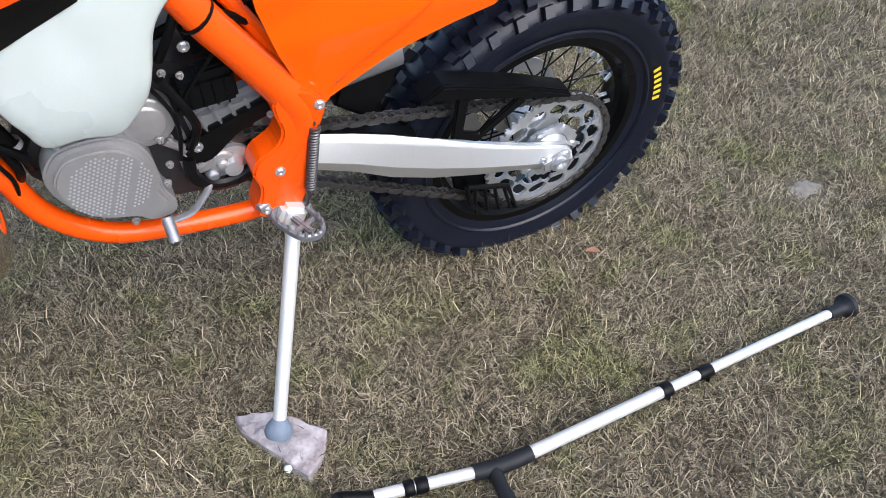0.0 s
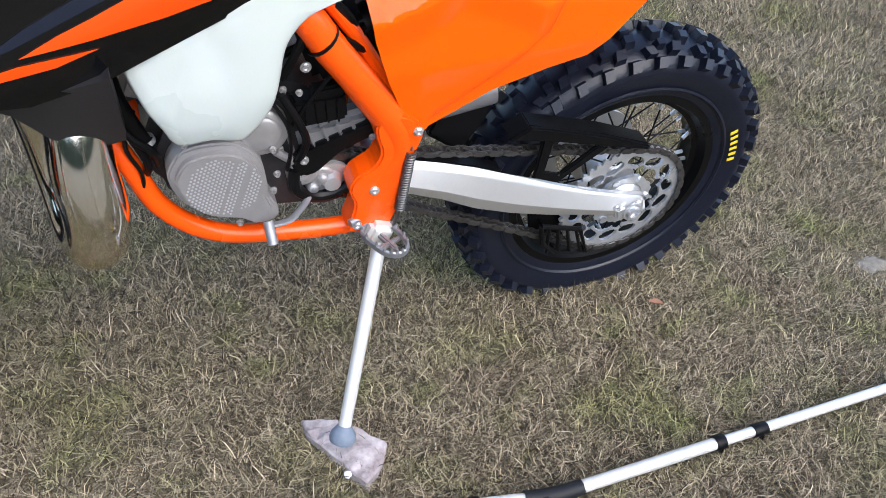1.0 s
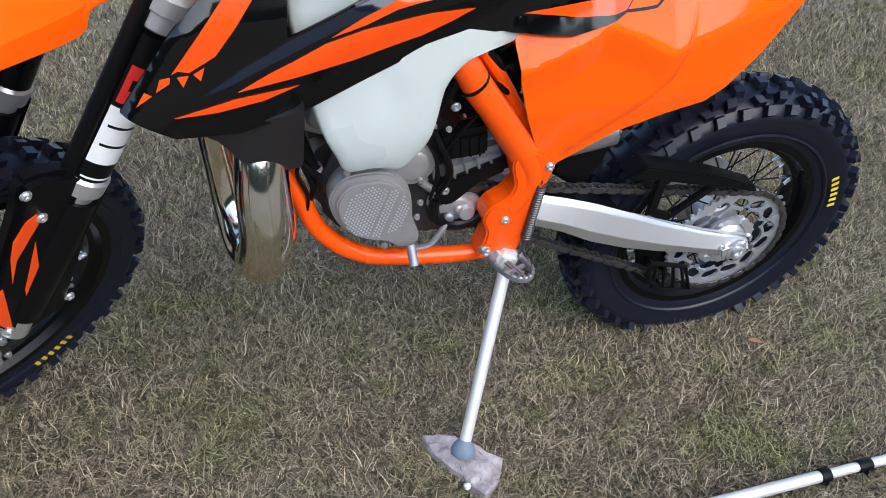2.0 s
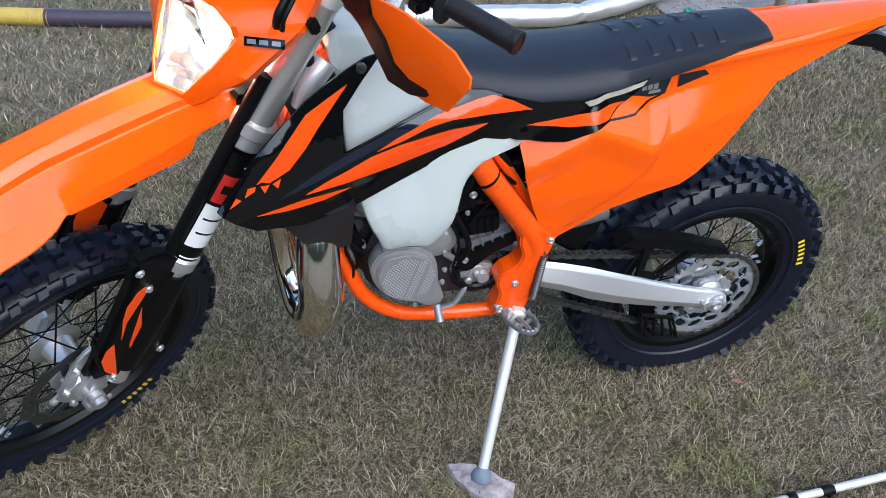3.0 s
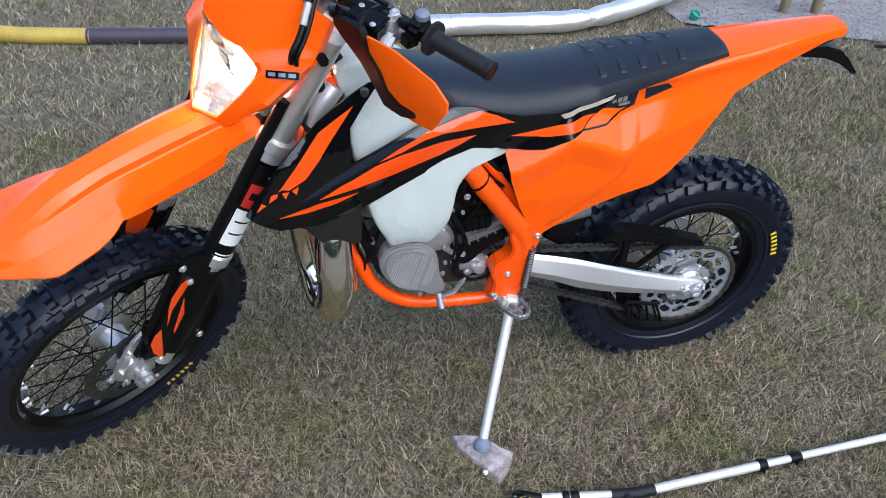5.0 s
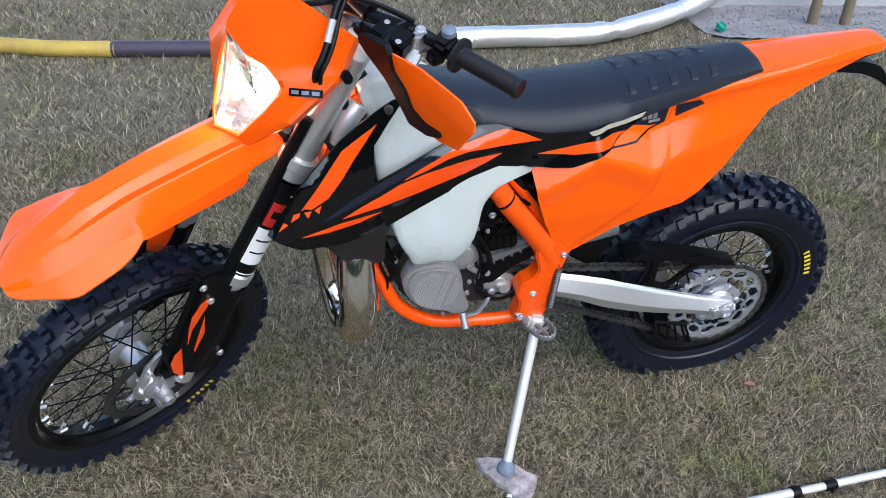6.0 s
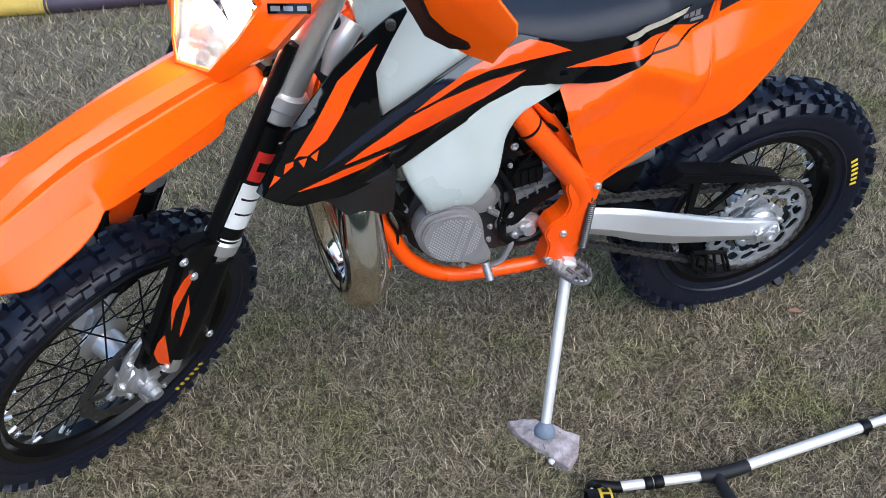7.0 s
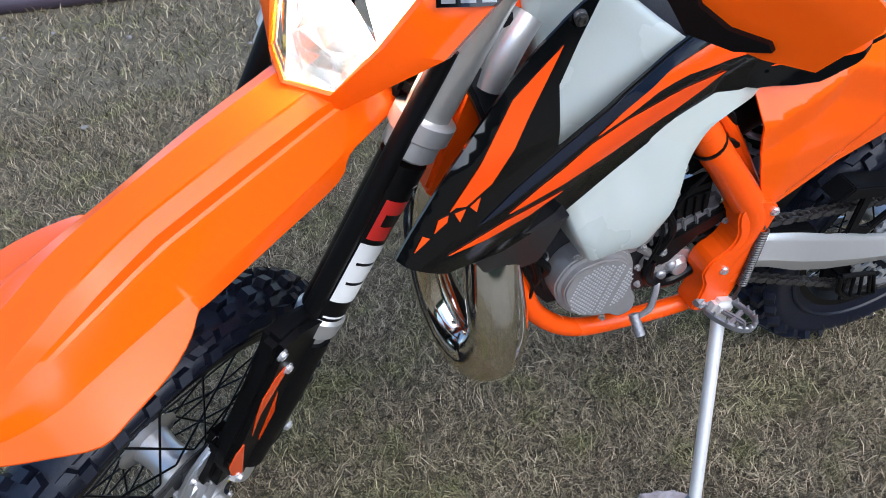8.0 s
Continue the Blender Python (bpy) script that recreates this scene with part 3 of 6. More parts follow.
part("chain_guide", merge(prism([(0.235, 0.345), (0.11, 0.300), (0.072, 0.215), (0.062, 0.196), (0.10, 0.205), (0.175, 0.225), (0.215, 0.265)], 0.060, 0.070, 0.003),
                          tube(guide_edge + guide_edge[:1], 0.0055, 8), *[rod((0.10 + 0.028 * k, 0.105, 0.218 + 0.006 * k), (0.130 + 0.022 * k, 0.105, 0.292 + 0.007 * k), 0.004, 6) for k in range(4)],
                          *[rod((u, 0.06, w), (u, 0.107, w), 0.005, 6) for u, w in ((0.20, 0.30), (0.09, 0.222), (0.165, 0.238))]), BLACK_PLASTIC, bike, "black chain guide with open ribs")
part("chain_slider", prism([(0.60, 0.545), (0.45, 0.522), (0.33, 0.482), (0.33, 0.472), (0.45, 0.510), (0.60, 0.530)], 0.070, 0.098, 0.003), BLACK_PLASTIC, bike, "black chain slider on the swingarm")

# ---- frame ----


def both(maker):
    return merge(maker(1), maker(-1))


def build_frame():
    def cradle(s):
        return tube(flow([(1.06, s * 0.035, 0.90), (1.0, s * 0.06, 0.72), (0.95, s * 0.095, 0.615), (0.912, s * 0.105, 0.518), (0.84, s * 0.108, 0.452), (0.74, s * 0.108, 0.428), (0.62, s * 0.112, 0.424), (0.585, s * 0.118, 0.45)], 6), 0.0165, 14)

    def spar(s):
        pts = flow([(1.02, s * 0.03, 0.98), (0.86, s * 0.06, 0.93), (0.72, s * 0.108, 0.866), (0.652, s * 0.122, 0.780), (0.597, s * 0.124, 0.705), (0.554, s * 0.125, 0.640), (0.547, s * 0.124, 0.595), (0.575, s * 0.122, 0.54), (0.592, s * 0.12, 0.465)], 6)
        rad = [0.02 + 0.0055 * min(1, i / 18) + 0.003 * max(0, min(1, (i - 20) / 8)) for i in range(len(pts))]
        return tube(pts, rad, 14, flat=1.0)

    def knuckle(s):
        a, b = sorted((s * 0.100, s * 0.149))
        edge = flow([(0.585, 0, 0.665), (0.545, 0, 0.672), (0.512, 0, 0.643), (0.520, 0, 0.600), (0.534, 0, 0.530), (0.545, 0, 0.470), (0.560, 0, 0.440), (0.600, 0, 0.434), (0.628, 0, 0.444), (0.619, 0, 0.478), (0.617, 0, 0.505), (0.627, 0, 0.532), (0.616, 0, 0.560), (0.588, 0, 0.578), (0.578, 0, 0.605), (0.588, 0, 0.640)], 3, True)
        return prism([(p.x, p.z) for p in edge], a, b, 0.007)

    def sub(s):
        return tube(flow([(0.70, s * 0.10, 0.905), (0.62, s * 0.105, 0.80), (0.545, s * 0.11, 0.675)], 4), 0.0115, 10)
    return merge(both(cradle), both(spar), both(knuckle), both(sub), tube([(1.06, 0, 0.86), (0.98, 0, 1.06)], 0.036, 18))


frame_part = part("frame", build_frame(), FRAME_ORANGE, bike, "orange powder-coated steel frame")
part("clamp_ring", lathe([(-0.002, 0.0245), (0.002, 0.0245), (0.002, 0.028), (-0.002, 0.028)], (0.668, 0.120, 0.800), (0.06, 0, 0.075), 24, closed=True), BLACK_METAL, frame_part, "dark gap ring at the frame joint")
for p in ((0.522, 0.149, 0.642), (0.586, 0.149, 0.530), (0.612, 0.149, 0.455), (0.687, 0.104, 0.747)):
    part("bolt", bolt(p, (0, 1, 0), 0.0062), STEEL, frame_part, "zinc flange bolt")
part("subframe_rail", rod((0.36, 0.06, 0.93), (0.06, 0.05, 0.985), 0.012), BLACK_METAL, frame_part)

# ---- engine ----


def disc_bump(c, r, h, v, seg=32, soft=0.006):
    return lathe([(0, r), (h - soft, r), (h - soft * 0.3, r - soft * 0.4), (h, r - soft), (h, 0.001)], (c[0], v, c[1]), (0, 1, 0), seg)


engine = part("engine", merge(
    prism([(0.925, 0.62), (0.90, 0.68), (0.85, 0.72), (0.74, 0.72), (0.66, 0.68), (0.60, 0.60), (0.60, 0.50), (0.68, 0.45), (0.86, 0.47), (0.91, 0.54)], -0.12, 0.09, 0.02),
    prism([(0.93, 0.66), (0.82, 0.70), (0.86, 0.90), (0.97, 0.86)], -0.055, 0.06, 0.015)), DARK_CAST, bike, "dark grey cast two-stroke engine block")
cover_outline = flow([(0.897, 0, 0.596), (0.888, 0, 0.622), (0.871, 0, 0.641), (0.840, 0, 0.648), (0.804, 0, 0.646), (0.776, 0, 0.630), (0.760, 0, 0.602), (0.754, 0, 0.565), (0.750, 0, 0.530), (0.738, 0, 0.503), (0.742, 0, 0.480), (0.770, 0, 0.474), (0.790, 0, 0.490), (0.825, 0, 0.500), (0.850, 0, 0.511), (0.874, 0, 0.534), (0.890, 0, 0.563)], 3, True)
cover = part("ignition_cover", merge(prism([(p.x, p.z) for p in cover_outline], 0.088, 0.13, 0.012),
                                     prism([(0.822 + (p.x - 0.822) * 0.86, 0.572 + (p.z - 0.572) * 0.86) for p in cover_outline], 0.125, 0.142, 0.009)), CAST, engine, "matte grey cast ignition cover with dimples")
part("starter_cover", merge(disc_bump((0.756, 0.645), 0.042, 0.042, 0.075), disc_bump((0.756, 0.645), 0.031, 0.005, 0.116)), CAST, engine, "round grey cover above the ignition cover")


def dimples():
    bm = bmesh.new()
    for band0, band1 in ((-0.052, 0.0), (0.009, 0.024), (0.033, 0.05)):
        for i in range(16):
            for j in range(12):
                a = -0.050 + 0.0066 * i + (0.0033 if j % 2 else 0)
                b = band0 + 0.0052 * j
                if b > band1:
                    continue
                u, w = 0.818 + -b * 0.97 - a * 0.30, 0.571 + a * 0.95 - b * 0.28
                if ((u - 0.820) / 0.056) ** 2 + ((w - 0.573) / 0.056) ** 2 > 1:
                    continue
                q = lathe([(0, 0.0021), (0.0009, 0.0017), (0.0011, 0.0004)], (u, 0.1418, w), (0, 1, 0), 6)
                bm = merge(bm, q)
    return bm


part("dimple_pattern", dimples(), STEEL, cover, "bands of small raised dots", smooth=0)
for p in ((0.868, 0.130, 0.655), (0.745, 0.130, 0.545), (0.80, 0.128, 0.484), (0.742, 0.122, 0.62), (0.735, 0.11, 0.56), (0.727, 0.1, 0.60), (0.78, 0.1, 0.71), (0.72, 0.1, 0.71), (0.70, 0.105, 0.655)):
    part("bolt", bolt(p, (0, 1, 0), 0.0043, 0.007), CAST, engine, "zinc flange bolt")
part("engine_mount", merge(prism([(0.712, 0.572), (0.70, 0.598), (0.57, 0.650), (0.552, 0.622), (0.63, 0.588), (0.672, 0.548), (0.70, 0.54)], 0.098, 0.113, 0.005),
                           tube(flow([(0.706, 0.105, 0.56), (0.703, 0.105, 0.515), (0.665, 0.105, 0.492), (0.62, 0.105, 0.505), (0.60, 0.105, 0.54)], 6), 0.011, 10)), BLACK_METAL, engine, "black sprocket cover and mount")
part("bolt", bolt((0.693, 0.113, 0.582), (0, 1, 0), 0.006), CAST_LIGHT, engine, "zinc flange bolt")
part("drive_sprocket", lathe([(-0.004, 0.034), (0.004, 0.034), (0.005, 0.02), (0.018, 0.014), (0.019, 0.004)], (0.645, 0.094, 0.520), (0, 1, 0), 14), STEEL, engine)
part("sprocket_boss", merge(disc_bump((0.660, 0.530), 0.022, 0.016, 0.088), disc_bump((0.660, 0.530), 0.010, 0.012, 0.10)), CAST, engine, "grey clutch slave boss")
part("cylinder_intake", merge(box((0.63, 0.05, 0.76), (0.11, 0.09, 0.08), rot=(0, 20, 0), bevel=0.012), tube([(0.66, 0.06, 0.74), (0.57, 0.06, 0.79), (0.50, 0.05, 0.80)], 0.036, 16)), BLACK_PLASTIC, engine, "black intake and throttle body")
part("reservoir_body", merge(box((0.640, 0.085, 0.622), (0.12, 0.04, 0.050), rot=(0, 12, 0), bevel=0.012), *[box((0.612 + 0.022 * k, 0.106, 0.628 - 0.005 * k), (0.006, 0.008, 0.04), rot=(0, 18, 0), bevel=0.002) for k in range(4)]), CAST_GREY, engine, "bright ribbed casing")
part("electric_box", merge(box((0.667, 0.100, 0.674), (0.080, 0.034, 0.048), rot=(0, 6, 0), bevel=0.005), box((0.655, 0.104, 0.706), (0.05, 0.024, 0.02), rot=(0, 8, 0), bevel=0.004), *[box((0.69 - 0.016 * k, 0.119, 0.674), (0.003, 0.004, 0.04), rot=(0, 6, 0), bevel=0.001) for k in range(4)]), BLACK_PLASTIC, engine, "black electrical box")
for pts in ([(0.72, 0.1, 0.73), (0.70, 0.12, 0.79), (0.68, 0.11, 0.84)], [(0.725, 0.115, 0.71), (0.70, 0.125, 0.66), (0.69, 0.118, 0.62), (0.70, 0.11, 0.58)],
            [(0.95, 0.09, 0.76), (0.945, 0.12, 0.69), (0.91, 0.12, 0.64), (0.905, 0.1, 0.60)], [(0.97, 0.07, 0.78), (0.95, 0.11, 0.71), (0.92, 0.115, 0.62), (0.93, 0.09, 0.57)],
            [(0.72, 0.09, 0.76), (0.66, 0.118, 0.80), (0.60, 0.11, 0.77), (0.56, 0.09, 0.74)], [(0.70, 0.08, 0.86), (0.64, 0.11, 0.84), (0.61, 0.1, 0.79)]):
    part("hose", tube(flow(pts, 6), 0.0065, 8), BLACK_PLASTIC, engine, "thin black rubber hose")
part("cylinder_head", merge(*[box((0.905 + 0.012 * k, 0.02, 0.84 + 0.012 * k), (0.09, 0.11, 0.005), rot=(0, 18, 0), bevel=0.0015) for k in range(3)]), CAST_GREY, engine, "finned cylinder head")
part("power_valve_cover", merge(box((0.905, 0.072, 0.735), (0.06, 0.03, 0.07), rot=(0, -22, 0), bevel=0.010), disc_bump((0.905, 0.735), 0.020, 0.01, 0.085, 20)), CAST, engine, "small grey power valve cover")
part("water_hose", tube(flow([(0.955, 0.08, 0.80), (0.945, 0.105, 0.73), (0.925, 0.11, 0.665), (0.915, 0.10, 0.63)], 6), 0.013, 12), BLACK_PLASTIC, engine, "black water hose")
for q in ((0.945, 0.103, 0.72), (0.918, 0.108, 0.652)):
    part("hose_clip", lathe([(-0.004, 0.0138), (-0.004, 0.0148), (0.004, 0.0148), (0.004, 0.0138)], q, (0.25, -0.05, 0.95), 16, closed=True), STEEL, engine, "steel hose clip")
for q in ((0.64, 0.118, 0.738), (0.70, 0.118, 0.715), (0.665, 0.115, 0.775), (0.735, 0.10, 0.76), (0.62, 0.1, 0.70), (0.585, 0.115, 0.615)):
    part("bolt", bolt(q, (0, 1, 0), 0.0040, 0.006), CAST, engine, "zinc flange bolt")
for k in range(3):
    part("casting_rib", box((0.715 - 0.028 * k, 0.094, 0.625 - 0.004 * k), (0.006, 0.016, 0.075), rot=(0, 14, 0), bevel=0.002), CAST_GREY, engine, "cast stiffening rib")
part("clutch_slave", merge(disc_bump((0.693, 0.545), 0.026, 0.012, 0.094, 24), disc_bump((0.693, 0.545), 0.012, 0.008, 0.105, 18), rod((0.70, 0.10, 0.565), (0.735, 0.105, 0.60), 0.007)), CAST, engine, "small round slave cylinder")
for pts in ([(0.74, 0.112, 0.70), (0.72, 0.128, 0.665), (0.715, 0.126, 0.62), (0.72, 0.118, 0.57)], [(0.60, 0.105, 0.80), (0.64, 0.122, 0.76), (0.685, 0.12, 0.70), (0.71, 0.115, 0.655)], [(0.925, 0.10, 0.70), (0.945, 0.112, 0.65), (0.93, 0.118, 0.60), (0.935, 0.11, 0.55)]):
    part("wire", tube(flow(pts, 6), 0.0032, 6), BLACK_PLASTIC, engine, "thin black wire")
part("shock_reservoir", tube([(0.46, 0.05, 0.62), (0.36, 0.05, 0.64)], 0.034, 20), CAST_GREY, bike, "grey shock absorber body")
part("shock_spring", tube([Vector((0.44 + 0.028 * math.cos(k * 0.7), 0.028 * math.sin(k * 0.7), 0.52 + 0.0034 * k)) for k in range(80)], 0.006, 6), STEEL, bike, "rear shock spring")
part("rear_mudflap", prism([(0.47, 0.55), (0.40, 0.50), (0.36, 0.56), (0.34, 0.70), (0.40, 0.76), (0.44, 0.70)], -0.06, 0.06, 0.01), BLACK_PLASTIC, bike, "black rubber mudflap before the rear wheel")

# gear lever, footpeg, side stand
part("gear_lever", merge(tube(flow([(0.678, 0.10, 0.506), (0.69, 0.118, 0.498), (0.705, 0.134, 0.495), (0.725, 0.152, 0.494), (0.757, 0.163, 0.500)], 5), 0.0058, 8, flat=0.7), disc_bump((0.676, 0.510), 0.011, 0.02, 0.09)), CAST_GREY, bike, "grey alloy gear lever")
part("gear_lever_tip", merge(rod((0.760, 0.158, 0.505), (0.758, 0.184, 0.478), 0.0085, 12), *[lathe([(-0.001, 0.0096), (0.001, 0.0096)], (0.7595 - 0.0005 * k, 0.164 + 0.0053 * k, 0.499 - 0.0055 * k), (-0.06, 0.70, -0.71), 12) for k in range(4)]), CAST_GREY, bike, "ribbed steel gear lever tip")


def build_footpeg():
    c, parts = Vector((0.585, 0.188, 0.445)), []
    loop = flow([c + Vector((0.023, -0.036, 0)), c + Vector((0.025, 0.016, 0)), c + Vector((0.010, 0.040, 0)), c + Vector((-0.012, 0.040, 0)), c + Vector((-0.025, 0.016, 0)), c + Vector((-0.023, -0.036, 0))], 5, True)
    parts.append(tube(loop + [loop[0]], 0.0038, 8, flat=2.0))
    for i, p in enumerate(loop):
        if i % 2 == 0:
            parts.append(lathe([(0, 0.0042), (0.009, 0.0012)], p + Vector((0, 0, 0.005)), (0, 0, 1), 5))
    parts.append(box(c + Vector((0, -0.005, -0.004)), (0.010, 0.07, 0.012), bevel=0.003))
    parts.append(box(c + Vector((0, 0.010, -0.004)), (0.048, 0.009, 0.01), bevel=0.003))
    parts.append(box(c + Vector((0.004, -0.058, 0.0)), (0.045, 0.04, 0.04), rot=(0, 20, 0), bevel=0.008))
    parts.append(rod(c + Vector((0.038, -0.05, 0.018)), c + Vector((-0.035, -0.05, 0.018)), 0.007))
    peg = merge(*parts)
    peg.transform(Matrix.Translation((0.598, 0.135, 0.445)) @ Matrix.Rotation(radians(24), 4, "Z") @ Matrix.Translation((-0.592, -0.135, -0.445)))
    return peg


part("footpeg", build_footpeg(), CAST_GREY, bike, "toothed steel footpeg")
stand_top, stand_foot = Vector((0.57, 0.155, 0.425)), Vector((0.681, 0.352, 0.118))
sdir = (stand_foot - stand_top).normalized()
stand = part("side_stand", merge(tube([stand_top, stand_top + sdir * 0.04, stand_foot - sdir * 0.03], [0.0135, 0.0125, 0.0115], 14), box(stand_top + Vector((0.004, -0.004, 0.012)), (0.045, 0.036, 0.04), rot=(0, -20, 0), bevel=0.008)), CRUTCH_ALU, bike, "bare aluminium side stand standing on a stone")
part("stand_foot", lathe([(0.004, 0.0125), (0.010, 0.017), (0.018, 0.0225), (0.028, 0.0245), (0.036, 0.022), (0.04, 0.015)], stand_foot - sdir * 0.034, sdir, 20), BLUE_RUBBER, stand, "grey-blue rubber foot")


def coil(a, b, r, turns, wire):
    a, b = Vector(a), Vector(b)
    d = (b - a).normalized()
    s = d.cross(Vector((1, 0, 0))).normalized()
    t = d.cross(s)
    n = turns * 10
    return tube([a + (b - a) * (i / n) + r * (s * math.cos(2 * math.pi * i / 10) + t * math.sin(2 * math.pi * i / 10)) for i in range(n + 1)], wire, 6)


part("stand_spring", merge(coil((0.530, 0.15, 0.605), (0.542, 0.156, 0.485), 0.0075, 24, 0.0021), rod((0.530, 0.15, 0.605), (0.528, 0.14, 0.63), 0.002), rod((0.542, 0.156, 0.485), (0.55, 0.158, 0.45), 0.003)), DARK_STEEL, stand, "long coil return spring")

# ---- exhaust pipe ----
pipe_rows = [(0.93, 0.02, 0.86, 0.021), (1.00, 0.01, 0.860, 0.024), (1.050, 0.0, 0.79, 0.029), (1.064, 0.0, 0.70, 0.032), (1.056, 0.002, 0.60, 0.034), (1.046, 0.025, 0.525, 0.037), (1.032, 0.078, 0.484, 0.041), (1.013, 0.128, 0.490, 0.045),
             (1.000, 0.148, 0.556, 0.046), (1.002, 0.130, 0.655, 0.043), (0.990, 0.08, 0.75, 0.037), (0.93, -0.02, 0.84, 0.030), (0.72, -0.13, 0.90, 0.026)]
pipe_line = flow([r[:3] for r in pipe_rows], 8)
prad = [p.x for p in flow([(r[3], 0, 0) for r in pipe_rows], 8)]
pipe_part = part("exhaust_pipe", tube(pipe_line, prad, 36), PIPE_STEEL, bike, "heat-tinted nickel expansion chamber", smooth=60)
for turn in (60, 100):
    seam = []
    for k in range(18, 76):
        d = (pipe_line[k + 1] - pipe_line[k - 1]).normalized()
        n = Vector((1, 0, 0)) - d * d.x
        n.normalize()
        m = d.cross(n)
        m = m if m.y > 0 else -m
        a = radians(turn)
        seam.append(pipe_line[k] + (n * math.cos(a) + m * math.sin(a)) * (prad[k] - 0.0002))
    part("weld_seam", tube(seam, 0.0013, 6), PIPE_STEEL, pipe_part, "thin weld seam along the chamber")

# ---- tank, shrouds, seat ----


tank_outline = flow([(0.970, 0, 1.075), (0.956, 0, 1.02), (0.950, 0, 0.935), (0.938, 0, 0.855), (0.924, 0, 0.795), (0.908, 0, 0.750), (0.892, 0, 0.716), (0.884, 0, 0.696), (0.870, 0, 0.686), (0.832, 0, 0.688), (0.802, 0, 0.680), (0.786, 0, 0.680), (0.768, 0, 0.696), (0.746, 0, 0.726), (0.732, 0, 0.770), (0.723, 0, 0.806), (0.708, 0, 0.830), (0.682, 0, 0.850), (0.645, 0, 0.862), (0.600, 0, 0.880), (0.65, 0, 0.93), (0.74, 0, 0.98), (0.83, 0, 1.05), (0.90, 0, 1.098), (0.955, 0, 1.10)], 3, True)


def tank_half(u, w):
    """Half width of the tank: a bulging lower lobe, narrow at the top and the rear."""
    return ramp(w, ((0.68, 0.180), (0.75, 0.186), (0.83, 0.168), (0.90, 0.145), (0.96, 0.125), (1.06, 0.098))) * ramp(u, ((0.60, 0.82), (0.70, 0.90), (0.79, 0.97), (0.86, 1.0)))


def build_tank():
    cu, cw = 0.84, 0.86
    ll = []
    for k, sc in ((0.0, 1.0), (0.70, 1.0), (0.88, 0.996), (0.95, 0.985), (0.98, 0.965), (1.0, 0.93), (1.0, 0.78), (1.0, 0.6), (1.0, 0.4), (1.0, 0.2)):
        ring = [Vector((cu + (p.x - cu) * sc, 0, cw + (p.z - cw) * sc)) for p in tank_outline]
        for p in ring:
            # a shallow hollow in the lower lobe
            p.y = k * (tank_half(p.x, p.z) - 0.010 * math.exp(-((p.x - 0.815) / 0.022) ** 2 - ((p.z - 0.83) / 0.05) ** 2))
        ll.append(ring)
    a = rings(ll)
    b = rings([[Vector((p.x, -p.y, p.z)) for p in l] for l in ll])
    return merge(a, b)


tank = part("fuel_tank", build_tank(), TANK, bike, "milky translucent plastic fuel tank", smooth=60)
part("tank_cap", merge(lathe([(0, 0.042), (0.02, 0.042), (0.028, 0.036), (0.03, 0.01)], (0.88, 0.0, 1.09), (0.15, 0, 1), 28), tube(flow([(0.968, 0.06, 1.110), (0.957, 0.068, 1.093), (0.939, 0.07, 1.082), (0.918, 0.07, 1.075), (0.890, 0.066, 1.078)], 5), 0.013, 10)), BLACK_PLASTIC, tank, "black filler cap and collar")


def seam_u(w):
    return ramp(w, ((0.65, 0.502), (0.738, 0.372), (0.786, 0.321), (0.88, 0.298), (0.98, 0.292)))


def crease_w(u):
    return ramp(u, ((0.10, 0.90), (0.25, 0.86), (0.335, 0.835), (0.404, 0.872), (0.474, 0.901), (0.504, 0.878), (0.603, 0.830)))


def rear_width(u, w):
    """Half width of the rear panel: a bevelled shoulder on top and a sunk rear part behind the seam."""
    a = ramp(u, ((-0.25, 0.045), (0.06, 0.088), (0.20, 0.112), (0.35, 0.130), (0.52, 0.148), (0.62, 0.146)))
    crease = crease_w(u)
    a -= min(0.046, 0.55 * max(0, w - crease)) * ramp(u, ((0.05, 0.3), (0.31, 1.0)))
    a += 0.010 * max(0, 1 - abs(w - crease) / 0.06) * ramp(u, ((0.29, 0), (0.34, 1), (0.59, 1), (0.62, 0.3)))
    a -= 0.14 * max(0, 0.75 - w)
    return a - 0.004 * max(0, min(1, (seam_u(w) - u) / 0.006))


def shroud_width(u, w):
    """Half width of the plastics along the tank and radiators: flared at the front, leaning in at the top."""
    a = ramp(u, ((0.36, 0.116), (0.50, 0.122), (0.60, 0.125), (0.69, 0.130), (0.78, 0.146), (0.85, 0.163), (0.95, 0.190), (1.06, 0.212), (1.172, 0.232)))
    lead = -0.78 * (u - 1.172) - 0.62 * (w - 0.866)
    a -= 0.012 * max(0, min(1, 1 - lead / 0.022)) ** 2
    a = a - 0.36 * max(0, w - 0.955) + 0.008 * math.exp(-((w - (0.918 - 0.28 * (u - 0.85))) / 0.036) ** 2)
    tail = rear_width(u, w) + 0.003 + 0.32 * min(0.08, max(0, w - crease_w(u))) * ramp(u, ((0.40, 0), (0.50, 1)))
    return max(a, tail) if u < 0.63 else a


